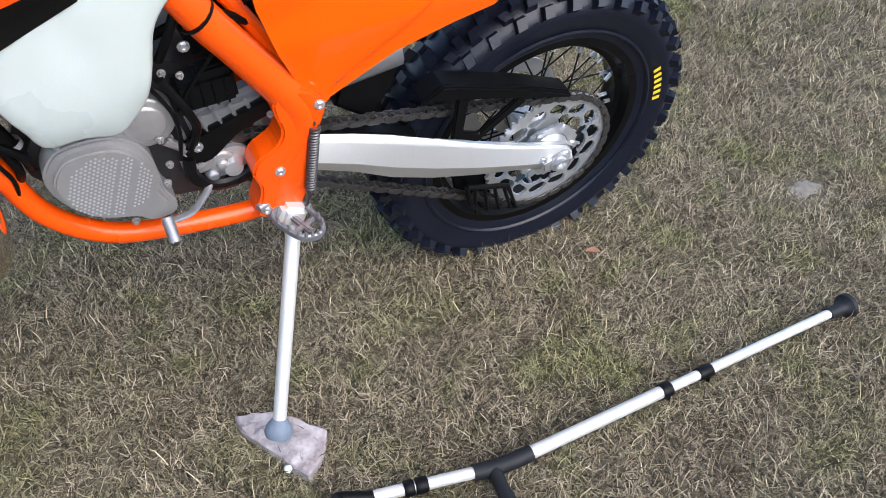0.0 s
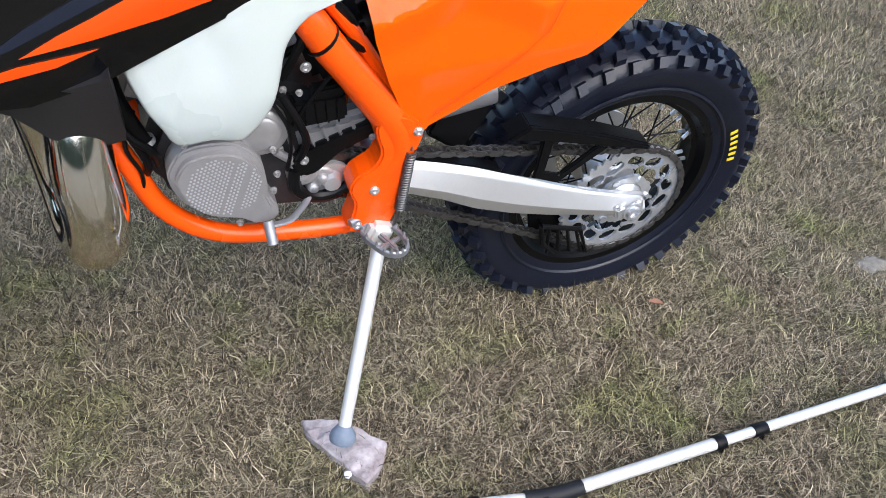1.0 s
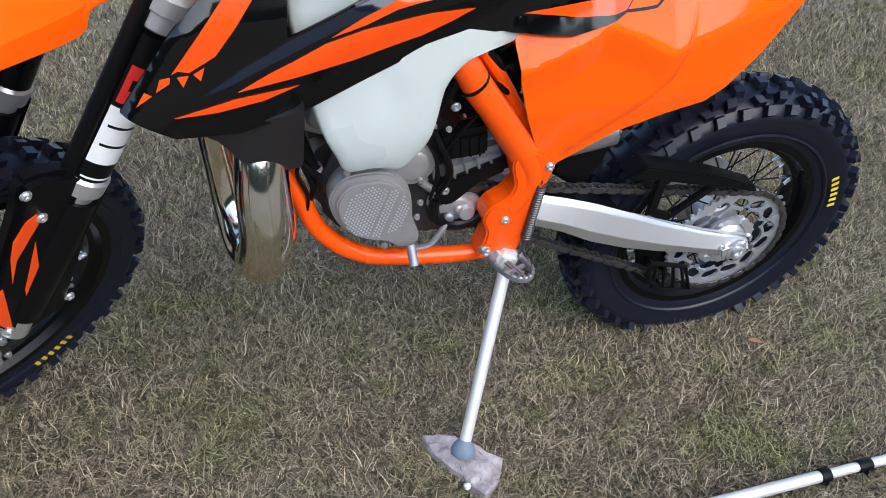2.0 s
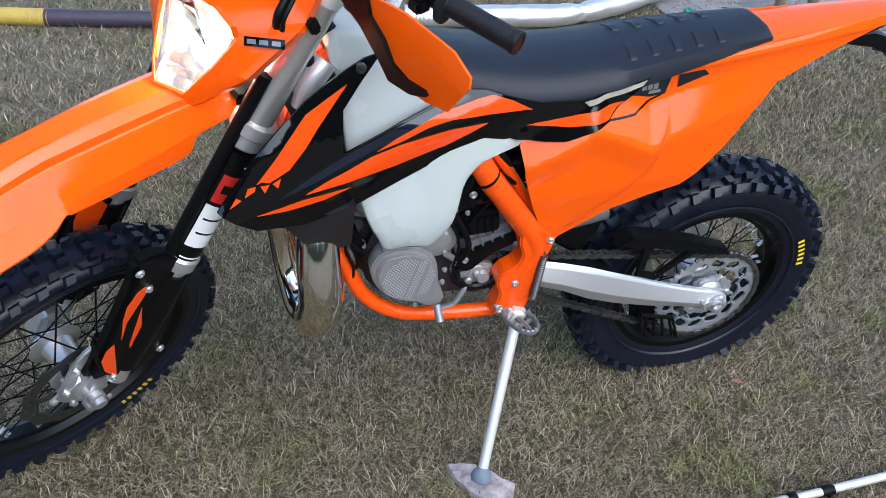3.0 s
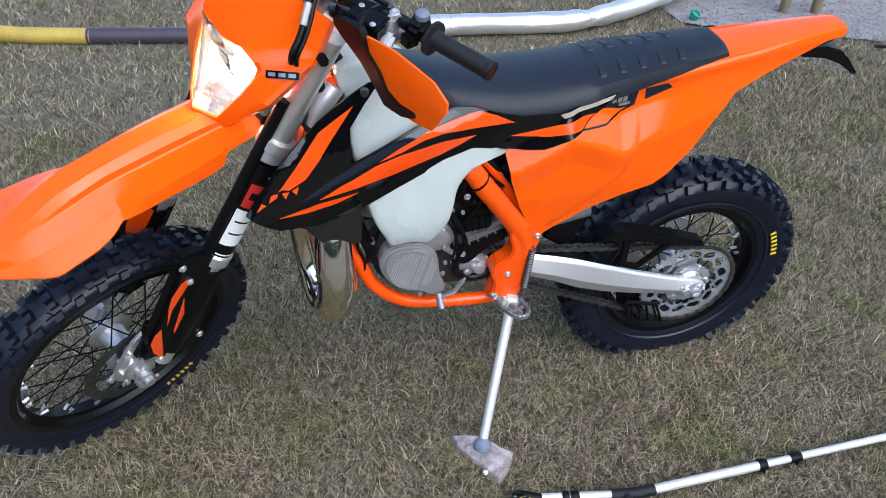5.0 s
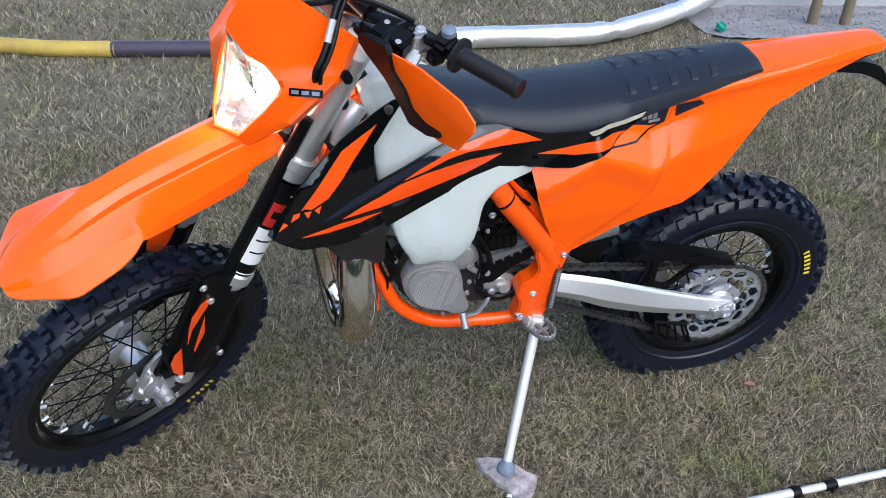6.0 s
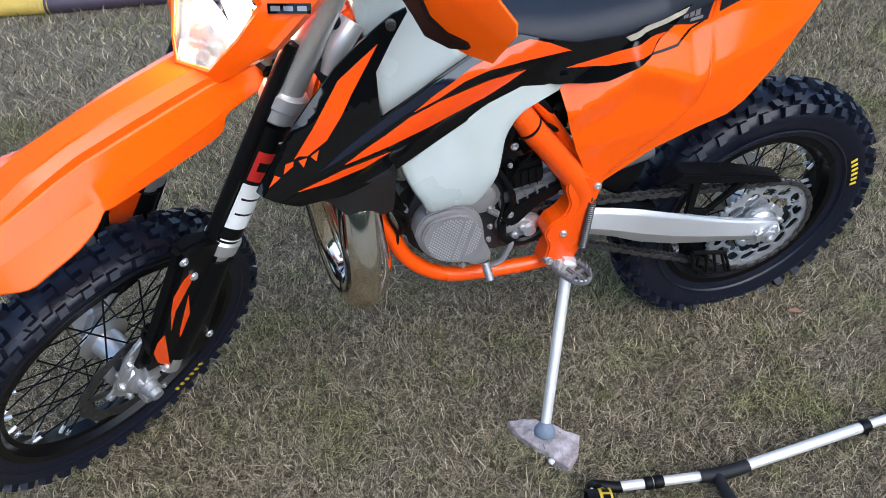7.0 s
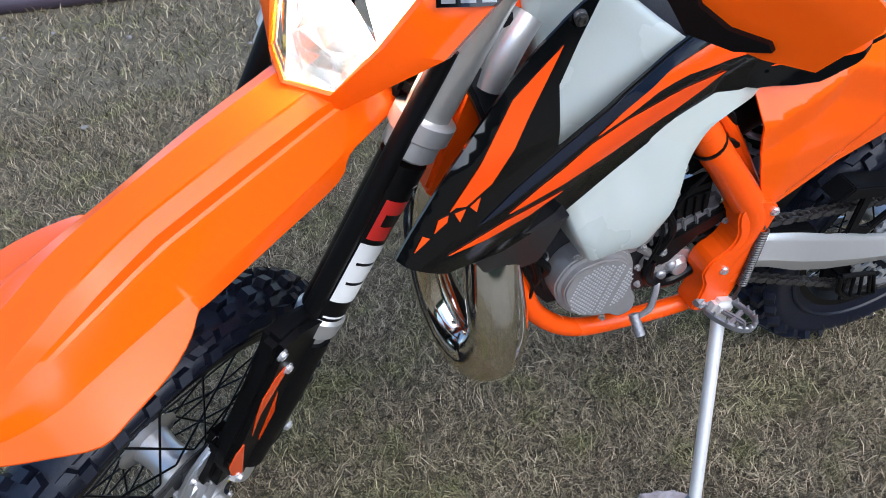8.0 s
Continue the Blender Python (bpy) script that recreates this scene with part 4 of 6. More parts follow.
SHROUD = [(1.172, 0.860), (1.132, 0.911), (1.098, 0.955), (1.060, 0.990), (1.018, 1.024), (0.976, 1.048), (0.939, 1.065), (0.912, 1.075), (0.889, 1.078), (0.888, 1.072), (0.920, 1.040), (0.953, 1.003), (0.958, 0.932),
          (0.952, 0.932), (0.867, 0.960), (0.786, 0.983), (0.735, 0.997), (0.690, 0.992), (0.640, 0.976), (0.585, 0.962), (0.500, 0.960), (0.420, 0.971), (0.360, 0.984), (0.404, 0.950), (0.447, 0.914), (0.509, 0.894), (0.534, 0.887), (0.570, 0.886),
          (0.625, 0.890), (0.690, 0.886), (0.770, 0.870), (0.845, 0.845), (0.940, 0.814), (1.030, 0.799), (1.110, 0.810)]
for s in (1, -1):
    sh = part("radiator_shroud", shell(SHROUD, lambda u, w: s * shroud_width(u, w), 0.004), DECAL_BLACK, bike, "glossy black plastic radiator shroud", smooth=30)
    if s > 0:
        def above(h):
            return lambda u, w: shroud_width(u, w) + h
        for name, outline in (("orange vinyl flash with a torn lower end", [(0.944, 1.042), (0.980, 1.025), (1.016, 1.007), (1.062, 0.957), (1.104, 0.905), (1.096, 0.908), (1.083, 0.904), (1.049, 0.921), (0.998, 0.983)]),
                              ("small orange vinyl chip", [(1.139, 0.885), (1.151, 0.868), (1.131, 0.880)]),
                              ("small orange vinyl chip", [(1.119, 0.900), (1.125, 0.884), (1.108, 0.893), (1.106, 0.901)]),
                              ("small orange vinyl chip", [(1.098, 0.900), (1.092, 0.886), (1.084, 0.900)]),
                              ("small orange vinyl chip", [(1.078, 0.901), (1.070, 0.891), (1.064, 0.908)]),
                              ("long orange vinyl stripe", [(0.685, 0.931), (0.754, 0.934), (0.851, 0.926), (0.907, 0.916), (0.984, 0.888), (1.026, 0.869), (0.938, 0.876), (0.865, 0.882), (0.766, 0.899), (0.718, 0.916)]),
                              ("thin orange vinyl stripe", [(0.945, 0.861), (1.031, 0.859), (1.109, 0.846), (1.054, 0.843), (0.993, 0.847)]),
                              ("orange vinyl panel under the seat", [(0.898, 0.923), (0.839, 0.949), (0.790, 0.965), (0.706, 0.981), (0.677, 0.984), (0.641, 0.972), (0.600, 0.950), (0.706, 0.952), (0.756, 0.954), (0.804, 0.947), (0.851, 0.932)]),
                              ("orange vinyl wedge", [(0.607, 0.917), (0.517, 0.935), (0.413, 0.946), (0.447, 0.919), (0.530, 0.914)])):
            part("decal", shell(outline, above(0.0016), 0.001), DECAL_ORANGE, sh, name)
        # The pale reflection below the seat is put in as a cream-coloured strip.
        part("decal", shell([(0.500, 0.958), (0.422, 0.968), (0.368, 0.981), (0.376, 0.972), (0.413, 0.962), (0.490, 0.949)], above(0.0018), 0.001), CREAM_REFLECTION, sh, "dull cream strip painting a pale reflection under the seat edge")
        part("decal", shell([(0.735, 0.995), (0.786, 0.980), (0.867, 0.957), (0.952, 0.928), (1.014, 0.901), (1.069, 0.871), (1.034, 0.880), (0.945, 0.914), (0.859, 0.941), (0.787, 0.966), (0.720, 0.985)], above(0.0020), 0.001), DECAL_NAVY, sh, "dark blue shroud edge")
        part("bolt", merge(disc_bump((0.919, 1.062), 0.010, 0.005, shroud_width(0.919, 1.062)), bolt((0.919, shroud_width(0.919, 1.062) + 0.004, 1.062), (0, 1, 0), 0.006)), DARK_STEEL, sh, "round shroud bolt")
    part("shroud_web", shell([(1.03, 0.87), (0.99, 0.95), (0.955, 1.01), (0.975, 0.93), (0.985, 0.88)], lambda u, w: s * 0.150, 0.004), BLACK_PLASTIC, sh, "black inner web of the shroud")
    part("air_scoop", shell([(1.115, 0.812), (1.03, 0.803), (0.95, 0.824), (0.940, 0.832), (0.938, 0.700), (0.940, 0.684), (0.992, 0.668), (1.012, 0.688), (1.030, 0.712), (1.044, 0.742), (1.058, 0.770), (1.080, 0.790)], lambda u, w: s * (0.203 - 0.45 * (0.82 - w)), 0.03), GREY_PLASTIC, sh, "matte black lower scoop", smooth=40)
    part("radiator", box((0.985, s * 0.085, 0.90), (0.04, 0.09, 0.26), rot=(0, 22, 0), bevel=0.006), DARK_CAST, bike, "dark aluminium radiator")


def build_seat():
    loops = []
    for u, top, low, half, edge in ((0.855, 1.075, 1.03, 0.05, 0.045), (0.80, 1.050, 0.995, 0.08, 0.055), (0.72, 1.028, 0.968, 0.108, 0.066), (0.62, 1.012, 0.946, 0.120, 0.078), (0.55, 1.008, 0.942, 0.122, 0.082),
                                    (0.45, 1.012, 0.948, 0.118, 0.082), (0.35, 1.022, 0.972, 0.106, 0.080), (0.22, 1.036, 1.000, 0.088, 0.070), (0.14, 1.043, 1.018, 0.076, 0.068), (0.098, 1.047, 1.022, 0.070, 0.064), (0.088, 1.044, 1.022, 0.068, 0.061)):
        mid = low + (top - low) * 0.55
        half_loop = [(0, top), (edge * 0.6, top - 0.002), (edge, top - 0.012), (edge + (half - edge) * 0.6, min(mid + 0.01, top - 0.014)), (half, min(mid - 0.02, top - 0.018)), (half, low), (half - 0.02, low - 0.01), (0, low - 0.01)]
        loops.append([(u, v, w) for v, w in half_loop] + [(u, -v, w) for v, w in half_loop[-2:0:-1]])
    dense = []
    cols = [flow([l[i] for l in loops], 4) for i in range(len(loops[0]))]
    for k in range(len(cols[0])):
        ring = [c[k] for c in cols]
        dense.append(ring)
    return rings(dense)


seat = part("seat", build_seat(), SEAT_VINYL, bike, "long flat dark blue-black vinyl seat", smooth=50)
_sb = build_seat()
seat_tree = BVHTree.FromBMesh(_sb)
_sb.free()


def drape(u0, u1, v0, v1, lift, nu, nv, skew):
    """A thin pad with rounded rim lying on the seat."""
    loops = []
    for i in range(nu + 1):
        row = []
        for j in range(nv + 1):
            u, v = u0 + (u1 - u0) * i / nu + skew * (j / nv), v0 + (v1 - v0) * j / nv
            hit = seat_tree.ray_cast(Vector((u, v, 1.3)), Vector((0, 0, -1)))[0]
            rim = i in (0, nu) or j in (0, nv)
            row.append(hit + Vector((0, 0, -0.002 if rim else lift)))
        loops.append(row)
    return rings(loops, caps=False, around=False)


for k in range(5):
    for sgn in (1, -1):
        u = 0.392 - 0.047 * k
        part("seat_rib", drape(u, u - 0.019, sgn * 0.022, sgn * (0.080 - 0.003 * k), 0.0026, 6, 12, 0.006), SEAT_VINYL, seat, "slightly raised grip pad")

# ---- rear bodywork ----


PANEL = [(0.617, 0.892), (0.601, 0.81), (0.575, 0.735), (0.535, 0.645), (0.519, 0.616), (0.50, 0.627), (0.393, 0.684), (0.30, 0.708), (0.227, 0.721), (0.194, 0.746), (0.138, 0.806), (0.09, 0.885), (0.050, 0.938),
         (-0.02, 0.966), (-0.11, 0.999), (-0.205, 1.034), (-0.225, 1.046), (-0.12, 1.046), (0.02, 1.034), (0.10, 1.024), (0.225, 1.004), (0.30, 0.992), (0.352, 0.982), (0.46, 0.930), (0.50, 0.908), (0.55, 0.904)]
for s in (1, -1):
    rp = part("side_panel", shell(PANEL, lambda u, w: s * rear_width(u, w), 0.004, 0.008), ORANGE, bike, "glossy orange rear side panel", smooth=40)
    if s > 0:
        def raised(h):
            return lambda u, w: rear_width(u, w) + h
        part("decal", shell([(0.399, 0.943), (0.366, 0.964), (0.300, 0.968), (0.305, 0.932), (0.34, 0.930)], raised(0.0018), 0.001, 0.008), DECAL_NAVY, rp, "dark model badge")
        for k in range(3):
            part("badge_bar", shell([(0.362 - 0.013 * k, 0.958), (0.352 - 0.013 * k, 0.959), (0.352 - 0.013 * k, 0.947), (0.362 - 0.013 * k, 0.946)], raised(0.0032), 0.001, 0.008), CAST_LIGHT, rp, "pale bar on the badge")
        part("badge_bar", shell([(0.345, 0.943), (0.318, 0.944), (0.318, 0.938), (0.345, 0.937)], raised(0.0032), 0.001, 0.008), CAST_LIGHT, rp, "pale bar on the badge")
        part("decal", shell([(0.279, 0.942), (0.281, 0.970), (0.228, 0.977), (0.216, 0.967)], raised(0.0018), 0.001, 0.008), DECAL_NAVY, rp, "small dark badge")
        part("decal", shell([(0.453, 0.917), (0.376, 0.909), (0.312, 0.934), (0.312, 0.930), (0.376, 0.905), (0.449, 0.913)], raised(0.0018), 0.001, 0.008), DECAL_BLACK, rp, "thin dark line")
        # Groove shade along the seam, painted as a thin darker strip on the surface.
        part("panel_gap_shade", shell([(seam_u(w) + 0.0008, w) for w in (0.985, 0.93, 0.88, 0.83, 0.786, 0.76, 0.738, 0.70, 0.655)] + [(seam_u(w) - 0.0006, w) for w in (0.655, 0.70, 0.738, 0.76, 0.786, 0.83, 0.88, 0.93, 0.985)], lambda u, w: rear_width(u + 0.01, w) + 0.0006, 0.0006, 0.008), FRAME_ORANGE, rp, "thin darker orange strip painting the shade in the panel joint")


def build_tail():
    loops = []
    for u, w, half, drop in ((0.24, 1.004, 0.088, 0.012), (0.12, 1.020, 0.082, 0.012), (0.0, 1.034, 0.070, 0.014), (-0.10, 1.045, 0.056, 0.016), (-0.17, 1.052, 0.046, 0.018), (-0.205, 1.056, 0.041, 0.018), (-0.222, 1.056, 0.037, 0.018)):
        prof = [(half, -drop), (half - 0.001, -drop * 0.5), (half * 0.93, -0.001), (half * 0.88, 0.0005), (half * 0.45, 0.003), (0, 0.004)]
        loops.append([(u, v, w + h) for v, h in prof] + [(u, -v, w + h) for v, h in prof[-2::-1]])
    bm = rings(loops, around=False)
    bmesh.ops.recalc_face_normals(bm, faces=bm.faces)
    r = bmesh.ops.extrude_face_region(bm, geom=bm.faces[:])
    bmesh.ops.translate(bm, vec=(0, 0, -0.004), verts=[g for g in r["geom"] if isinstance(g, bmesh.types.BMVert)])
    return bm


tail = part("rear_fender", build_tail(), ORANGE, bike, "orange plastic rear fender")
part("fender_underside", prism([(0.075, 0.940), (0.05, 0.930), (-0.02, 0.954), (-0.11, 0.986), (-0.205, 1.024), (-0.215, 1.038), (-0.05, 1.02), (0.08, 0.97)], -0.034, 0.034, 0.004), BLACK_PLASTIC, tail, "black fender underside")
part("plate_bracket", prism([(-0.13, 1.0), (-0.19, 1.006), (-0.238, 0.992), (-0.272, 0.962), (-0.306, 0.925), (-0.296, 0.922), (-0.255, 0.952), (-0.20, 0.974), (-0.13, 0.985)], -0.03, 0.03, 0.003), BLACK_PLASTIC, tail, "black rear plate bracket")

# ---- front end, turned with the handlebar ----
FORK_DIR = Vector((-0.5, 0, 0.866))


def on_fork(w, s, ahead=0.0):
    return Vector((1.326 - 0.5774 * (w - 0.704) + ahead * 0.866, s * 0.102, w + ahead * 0.5))


for s in (1, -1):
    leg = part("fork_leg", tube([on_fork(1.225, s), on_fork(0.975, s)], 0.0285, 24), FORK_SILVER, bike, "silver upper fork tube", steered=True)
    part("fork_collar", lathe([(0, 0.030), (0.004, 0.034), (0.026, 0.034), (0.03, 0.039), (0.052, 0.039), (0.056, 0.031)], on_fork(0.957, s), FORK_DIR, 28), ALU, leg, "bright fork clamp collar", steered=True)
    part("fork_sleeve", lathe([(0, 0.0292), (0.008, 0.031), (0.020, 0.0295), (0.022, 0.031), (0.036, 0.0295), (0.038, 0.026)], on_fork(1.205, s), FORK_DIR, 24), DECAL_WHITE, leg, "pale ribbed sleeve at the fork top", steered=True)
    part("fork_cap", lathe([(0, 0.024), (0.010, 0.024), (0.012, 0.018), (0.022, 0.017), (0.024, 0.008)], on_fork(1.240, s), FORK_DIR, 24), BLACK_METAL, leg, "black fork cap", steered=True)
    part("fork_tube", tube([on_fork(0.95, s), on_fork(0.715, s)], 0.0305, 24), BLACK_METAL, leg, "black lower fork tube with white and red decal", steered=True)
    part("fork_band", lathe([(0, 0.026), (0.004, 0.033), (0.030, 0.0345), (0.036, 0.030)], on_fork(0.702, s), FORK_DIR, 28), ALU, leg, "silver dust seal ring", steered=True)
    part("slider", tube([on_fork(0.70, s), on_fork(0.42, s)], 0.024, 20), FORK_SILVER, leg, steered=True)
    a, b = sorted((s * 0.084, s * 0.120))
    guard = part("fork_guard", merge(prism([(1.285, 0.690), (1.315, 0.745), (1.368, 0.785), (1.410, 0.790), (1.425, 0.735), (1.450, 0.680), (1.500, 0.578), (1.518, 0.545), (1.516, 0.480), (1.50, 0.440), (1.474, 0.415), (1.405, 0.422), (1.385, 0.47), (1.335, 0.60)], a, b, 0.010),
                                     tube([on_fork(1.08, s, 0.036), on_fork(0.66, s, 0.034)], 0.0125, 12), tube([on_fork(0.69, s), on_fork(0.60, s), on_fork(0.46, s)], [0.031, 0.034, 0.030], 20)), BLACK_PLASTIC, leg, "black plastic fork guard", steered=True)
    part("axle_clamp", merge(box((1.535, s * 0.085, 0.418), (0.052, 0.045, 0.085), rot=(0, -30, 0), bevel=0.01), lathe([(0, 0.021), (0.012, 0.021), (0.014, 0.018), (0.028, 0.018), (0.03, 0.014), (0.042, 0.013), (0.043, 0.008)], (1.543, s * 0.096, 0.406), (0, s, 0), 18),
                             rod((1.543, 0.11, 0.406), (1.543, -0.11, 0.406), 0.011), box((1.553, s * 0.110, 0.378), (0.03, 0.03, 0.018), rot=(0, -30, 0), bevel=0.004),
                             *[bolt((1.538 - 0.022 * k, s * 0.108, 0.372 - 0.012 * k), (0, s, 0), 0.005) for k in range(2)]), CAST_LIGHT, leg, "machined axle clamp", steered=True)
    if s > 0:
        f = lambda u, w: 0.1212
        part("decal", shell([(1.402, 0.719), (1.420, 0.712), (1.444, 0.683), (1.456, 0.646), (1.467, 0.581), (1.449, 0.634), (1.424, 0.668), (1.402, 0.697)], f, 0.001), DECAL_ORANGE, guard, "orange vinyl flash", steered=True)
        part("decal", shell([(1.416, 0.655), (1.432, 0.610), (1.454, 0.546), (1.461, 0.474), (1.439, 0.529), (1.424, 0.583)], f, 0.001), DECAL_ORANGE, guard, "orange vinyl blade", steered=True)
        part("decal", shell([(1.482, 0.580), (1.499, 0.573), (1.514, 0.545), (1.513, 0.500), (1.494, 0.448), (1.487, 0.523)], f, 0.001), DECAL_ORANGE, guard, "orange vinyl patch", steered=True)
        for p in ((1.397, 0.120, 0.705), (1.408, 0.120, 0.770), (1.395, 0.120, 0.455), (1.500, 0.120, 0.455)):
            part("bolt", bolt(p, (0, 1, 0), 0.0065), STEEL, guard, steered=True)

        # sheet decal wrapped on the lower tube
        def wrap(w0, w1, a0, a1, lift, n=8):
            loops = []
            for t in (0, 1):
                row = []
                for i in range(n + 1):
                    a = radians(a0 + (a1 - a0) * i / n)
                    c = on_fork(w0 + (w1 - w0) * t, 1)
                    row.append(c + (0.0305 + lift) * (Vector((0, 1, 0)) * math.cos(a) + Vector((0.866, 0, 0.5)) * math.sin(a)))
                loops.append(row)
            return rings(loops, caps=False, around=False)
        for args in ((0.764, 0.791, -48, 58, 0.001), (0.795, 0.820, -42, 58, 0.001), (0.824, 0.850, -36, 58, 0.001), (0.764, 0.850, 50, 64, 0.0012)):
            part("white_bar", wrap(*args), DECAL_WHITE, leg, "white bar of the fork mark", steered=True)
        for args in ((0.857, 0.876, 6, 58, 0.001), (0.857, 0.910, 42, 58, 0.0012), (0.892, 0.910, -22, 58, 0.001), (0.874, 0.910, -42, -22, 0.001)):
            part("red_bar", wrap(*args), DECAL_RED, leg, "red bar of the fork mark", steered=True)
        for args in ((0.738, 0.741, -70, 60, 0.001), (0.928, 0.931, -70, 10, 0.001)):
            part("white_line", wrap(*args), DECAL_WHITE, leg, "thin white line", steered=True)

    else:
        part("decal", shell([(1.350, 0.690), (1.385, 0.770), (1.425, 0.700), (1.440, 0.600), (1.385, 0.610)], lambda u, w: -0.0828, 0.001), DECAL_ORANGE, guard, "orange vinyl flash", steered=True)

for nm, w, half in (("lower_triple_clamp", 1.01, 0.078), ("upper_triple_clamp", 1.235, 0.075)):
    c = on_fork(w, 0)
    part(nm, box(c + Vector((-0.015, 0, 0)), (0.075, 2 * half, 0.035), rot=(0, -30, 0), bevel=0.012), BLACK_METAL if w < 1.1 else CAST_GREY, bike, "fork clamp", steered=True)


def build_fender():
    """Front fender: a raised spine with a stepped side, folded flanks and wide ears at the front."""
    loops = []
    # u, spine half and height, crown, step under the spine, fold (v, w), rim (v, w)
    for u, sv, sw, crown, st, fv, fw, rv, rw in ((1.13, 0.040, 1.031, 0.010, 0.002, 0.056, 1.003, 0.064, 0.987), (1.21, 0.043, 1.039, 0.010, 0.004, 0.064, 1.004, 0.070, 0.990), (1.252, 0.043, 1.041, 0.010, 0.006, 0.068, 0.996, 0.072, 0.986),
                                                 (1.272, 0.042, 1.042, 0.011, 0.007, 0.070, 0.988, 0.073, 0.956), (1.37, 0.040, 1.042, 0.012, 0.008, 0.072, 0.982, 0.076, 0.956), (1.468, 0.036, 1.037, 0.014, 0.008, 0.072, 0.980, 0.080, 0.960),
                                                 (1.488, 0.036, 1.035, 0.014, 0.008, 0.072, 0.980, 0.085, 0.970), (1.512, 0.037, 1.032, 0.014, 0.007, 0.072, 0.980, 0.099, 0.966), (1.55, 0.039, 1.026, 0.012, 0.006, 0.072, 0.980, 0.111, 0.963), (1.60, 0.041, 1.013, 0.006, 0.002, 0.072, 0.978, 0.116, 0.961),
                                                 (1.633, 0.039, 1.000, 0.004, 0.001, 0.070, 0.973, 0.116, 0.959), (1.668, 0.034, 0.982, 0.002, 0.0, 0.058, 0.964, 0.087, 0.953), (1.70, 0.024, 0.962, 0.002, 0.0, 0.038, 0.951, 0.055, 0.944), (1.718, 0.014, 0.949, 0.001, 0.0, 0.022, 0.944, 0.030, 0.940)):
        low = sw - st * 1.5
        prof = [(rv, rw), (fv + (rv - fv) * 0.25, fw + (rw - fw) * 0.22), (fv, fw), (fv - (fv - sv) * 0.45, fw + (low - fw) * 0.50), (sv + 0.005, low - 0.003), (sv + 0.001, low - 0.001), (sv - 0.002, sw), (sv * 0.55, sw + crown * 0.8), (sv * 0.5, sw + crown), (0, sw + crown * 1.05)]
        loops.append([Vector((u, v, h)) for v, h in prof] + [Vector((u, -v, h)) for v, h in prof[-2::-1]])
    cols = [flow([l[i] for l in loops], 3) for i in range(len(loops[0]))]
    bm = rings([[c[k] for c in cols] for k in range(len(cols[0]))], around=False)
    r = bmesh.ops.extrude_face_region(bm, geom=bm.faces[:])
    bmesh.ops.translate(bm, vec=(0, 0, -0.0035), verts=[g for g in r["geom"] if isinstance(g, bmesh.types.BMVert)])
    return bm


fender = build_fender()
fender.transform(Matrix.Translation((0, 0, 1.0)) @ Matrix.Rotation(radians(5), 4, "X") @ Matrix.Translation((0, 0, -1.0)))
part("front_fender", fender, ORANGE, bike, "long orange plastic front fender with ridges", steered=True, smooth=16)

# mask and bars sit slightly straighter in their clamps than the wheel
FORK_STEER = STEER
STEER = Matrix.Translation(HEAD) @ Matrix.Rotation(radians(BAR_DEG), 4, STEER_AXIS) @ Matrix.Translation(-HEAD)
# headlight mask: a peaked lens whose wings sweep back, framed by the mask
LENS = [(1.270, 0, 1.058), (1.244, 0.046, 1.058), (1.210, 0.070, 1.118), (1.180, 0.087, 1.176), (1.184, 0.081, 1.193), (1.190, 0.050, 1.208), (1.210, 0.020, 1.222), (1.228, 0, 1.272)]
RIM = [(1.274, 0, 1.036), (1.247, 0.038, 1.010), (1.192, 0.138, 1.140), (1.114, 0.153, 1.210), (1.090, 0.138, 1.206), (1.048, 0.124, 1.262), (1.13, 0.048, 1.335), (1.178, 0, 1.350)]
MIDL = Vector((1.195, 0, 1.115))


def full(h, push=Vector((0, 0, 0)), scale=1.0):
    pts = [Vector(p) for p in h]
    pts = pts + [Vector((p.x, -p.y, p.z)) for p in pts[-2:0:-1]]
    return [MIDL + (p - MIDL) * scale + push for p in pts]


BACK = Vector((-0.866, 0, -0.5))
mask = part("headlight_mask", rings([full(LENS, BACK * 0.03), full(LENS), [a.lerp(b, 0.12) + Vector((0.004, 0, 0.002)) for a, b in zip(full(LENS), full(RIM))], [a.lerp(b, 0.55) + Vector((0.002, 0, 0)) for a, b in zip(full(LENS), full(RIM))], full(RIM), full(RIM, BACK * 0.02, 0.97)], caps=False), ORANGE, bike, "orange plastic headlight mask", steered=True, smooth=24)
_mb = mask.data.copy()
_mb.transform(STEER.inverted() @ BIKE_TURN)
mask_tree = BVHTree.FromPolygons([v.co[:] for v in _mb.vertices], [p.vertices[:] for p in _mb.polygons])
bpy.data.meshes.remove(_mb)
WING_OUT = Vector((0.42, 0.59, 0.69)).normalized()


def on_wing(a, h, lift):
    """A place on the mask's wing: a along it from the lamp to its tip, h up across it."""
    p = Vector((1.180, 0.112, 1.181)).lerp(Vector((1.131, 0.145, 1.177)), a) + Vector((0.0, 0.0, 0.019)) * h
    hit = mask_tree.ray_cast(p + WING_OUT * 0.1, -WING_OUT)[0]
    return (hit if hit else p) + WING_OUT * lift


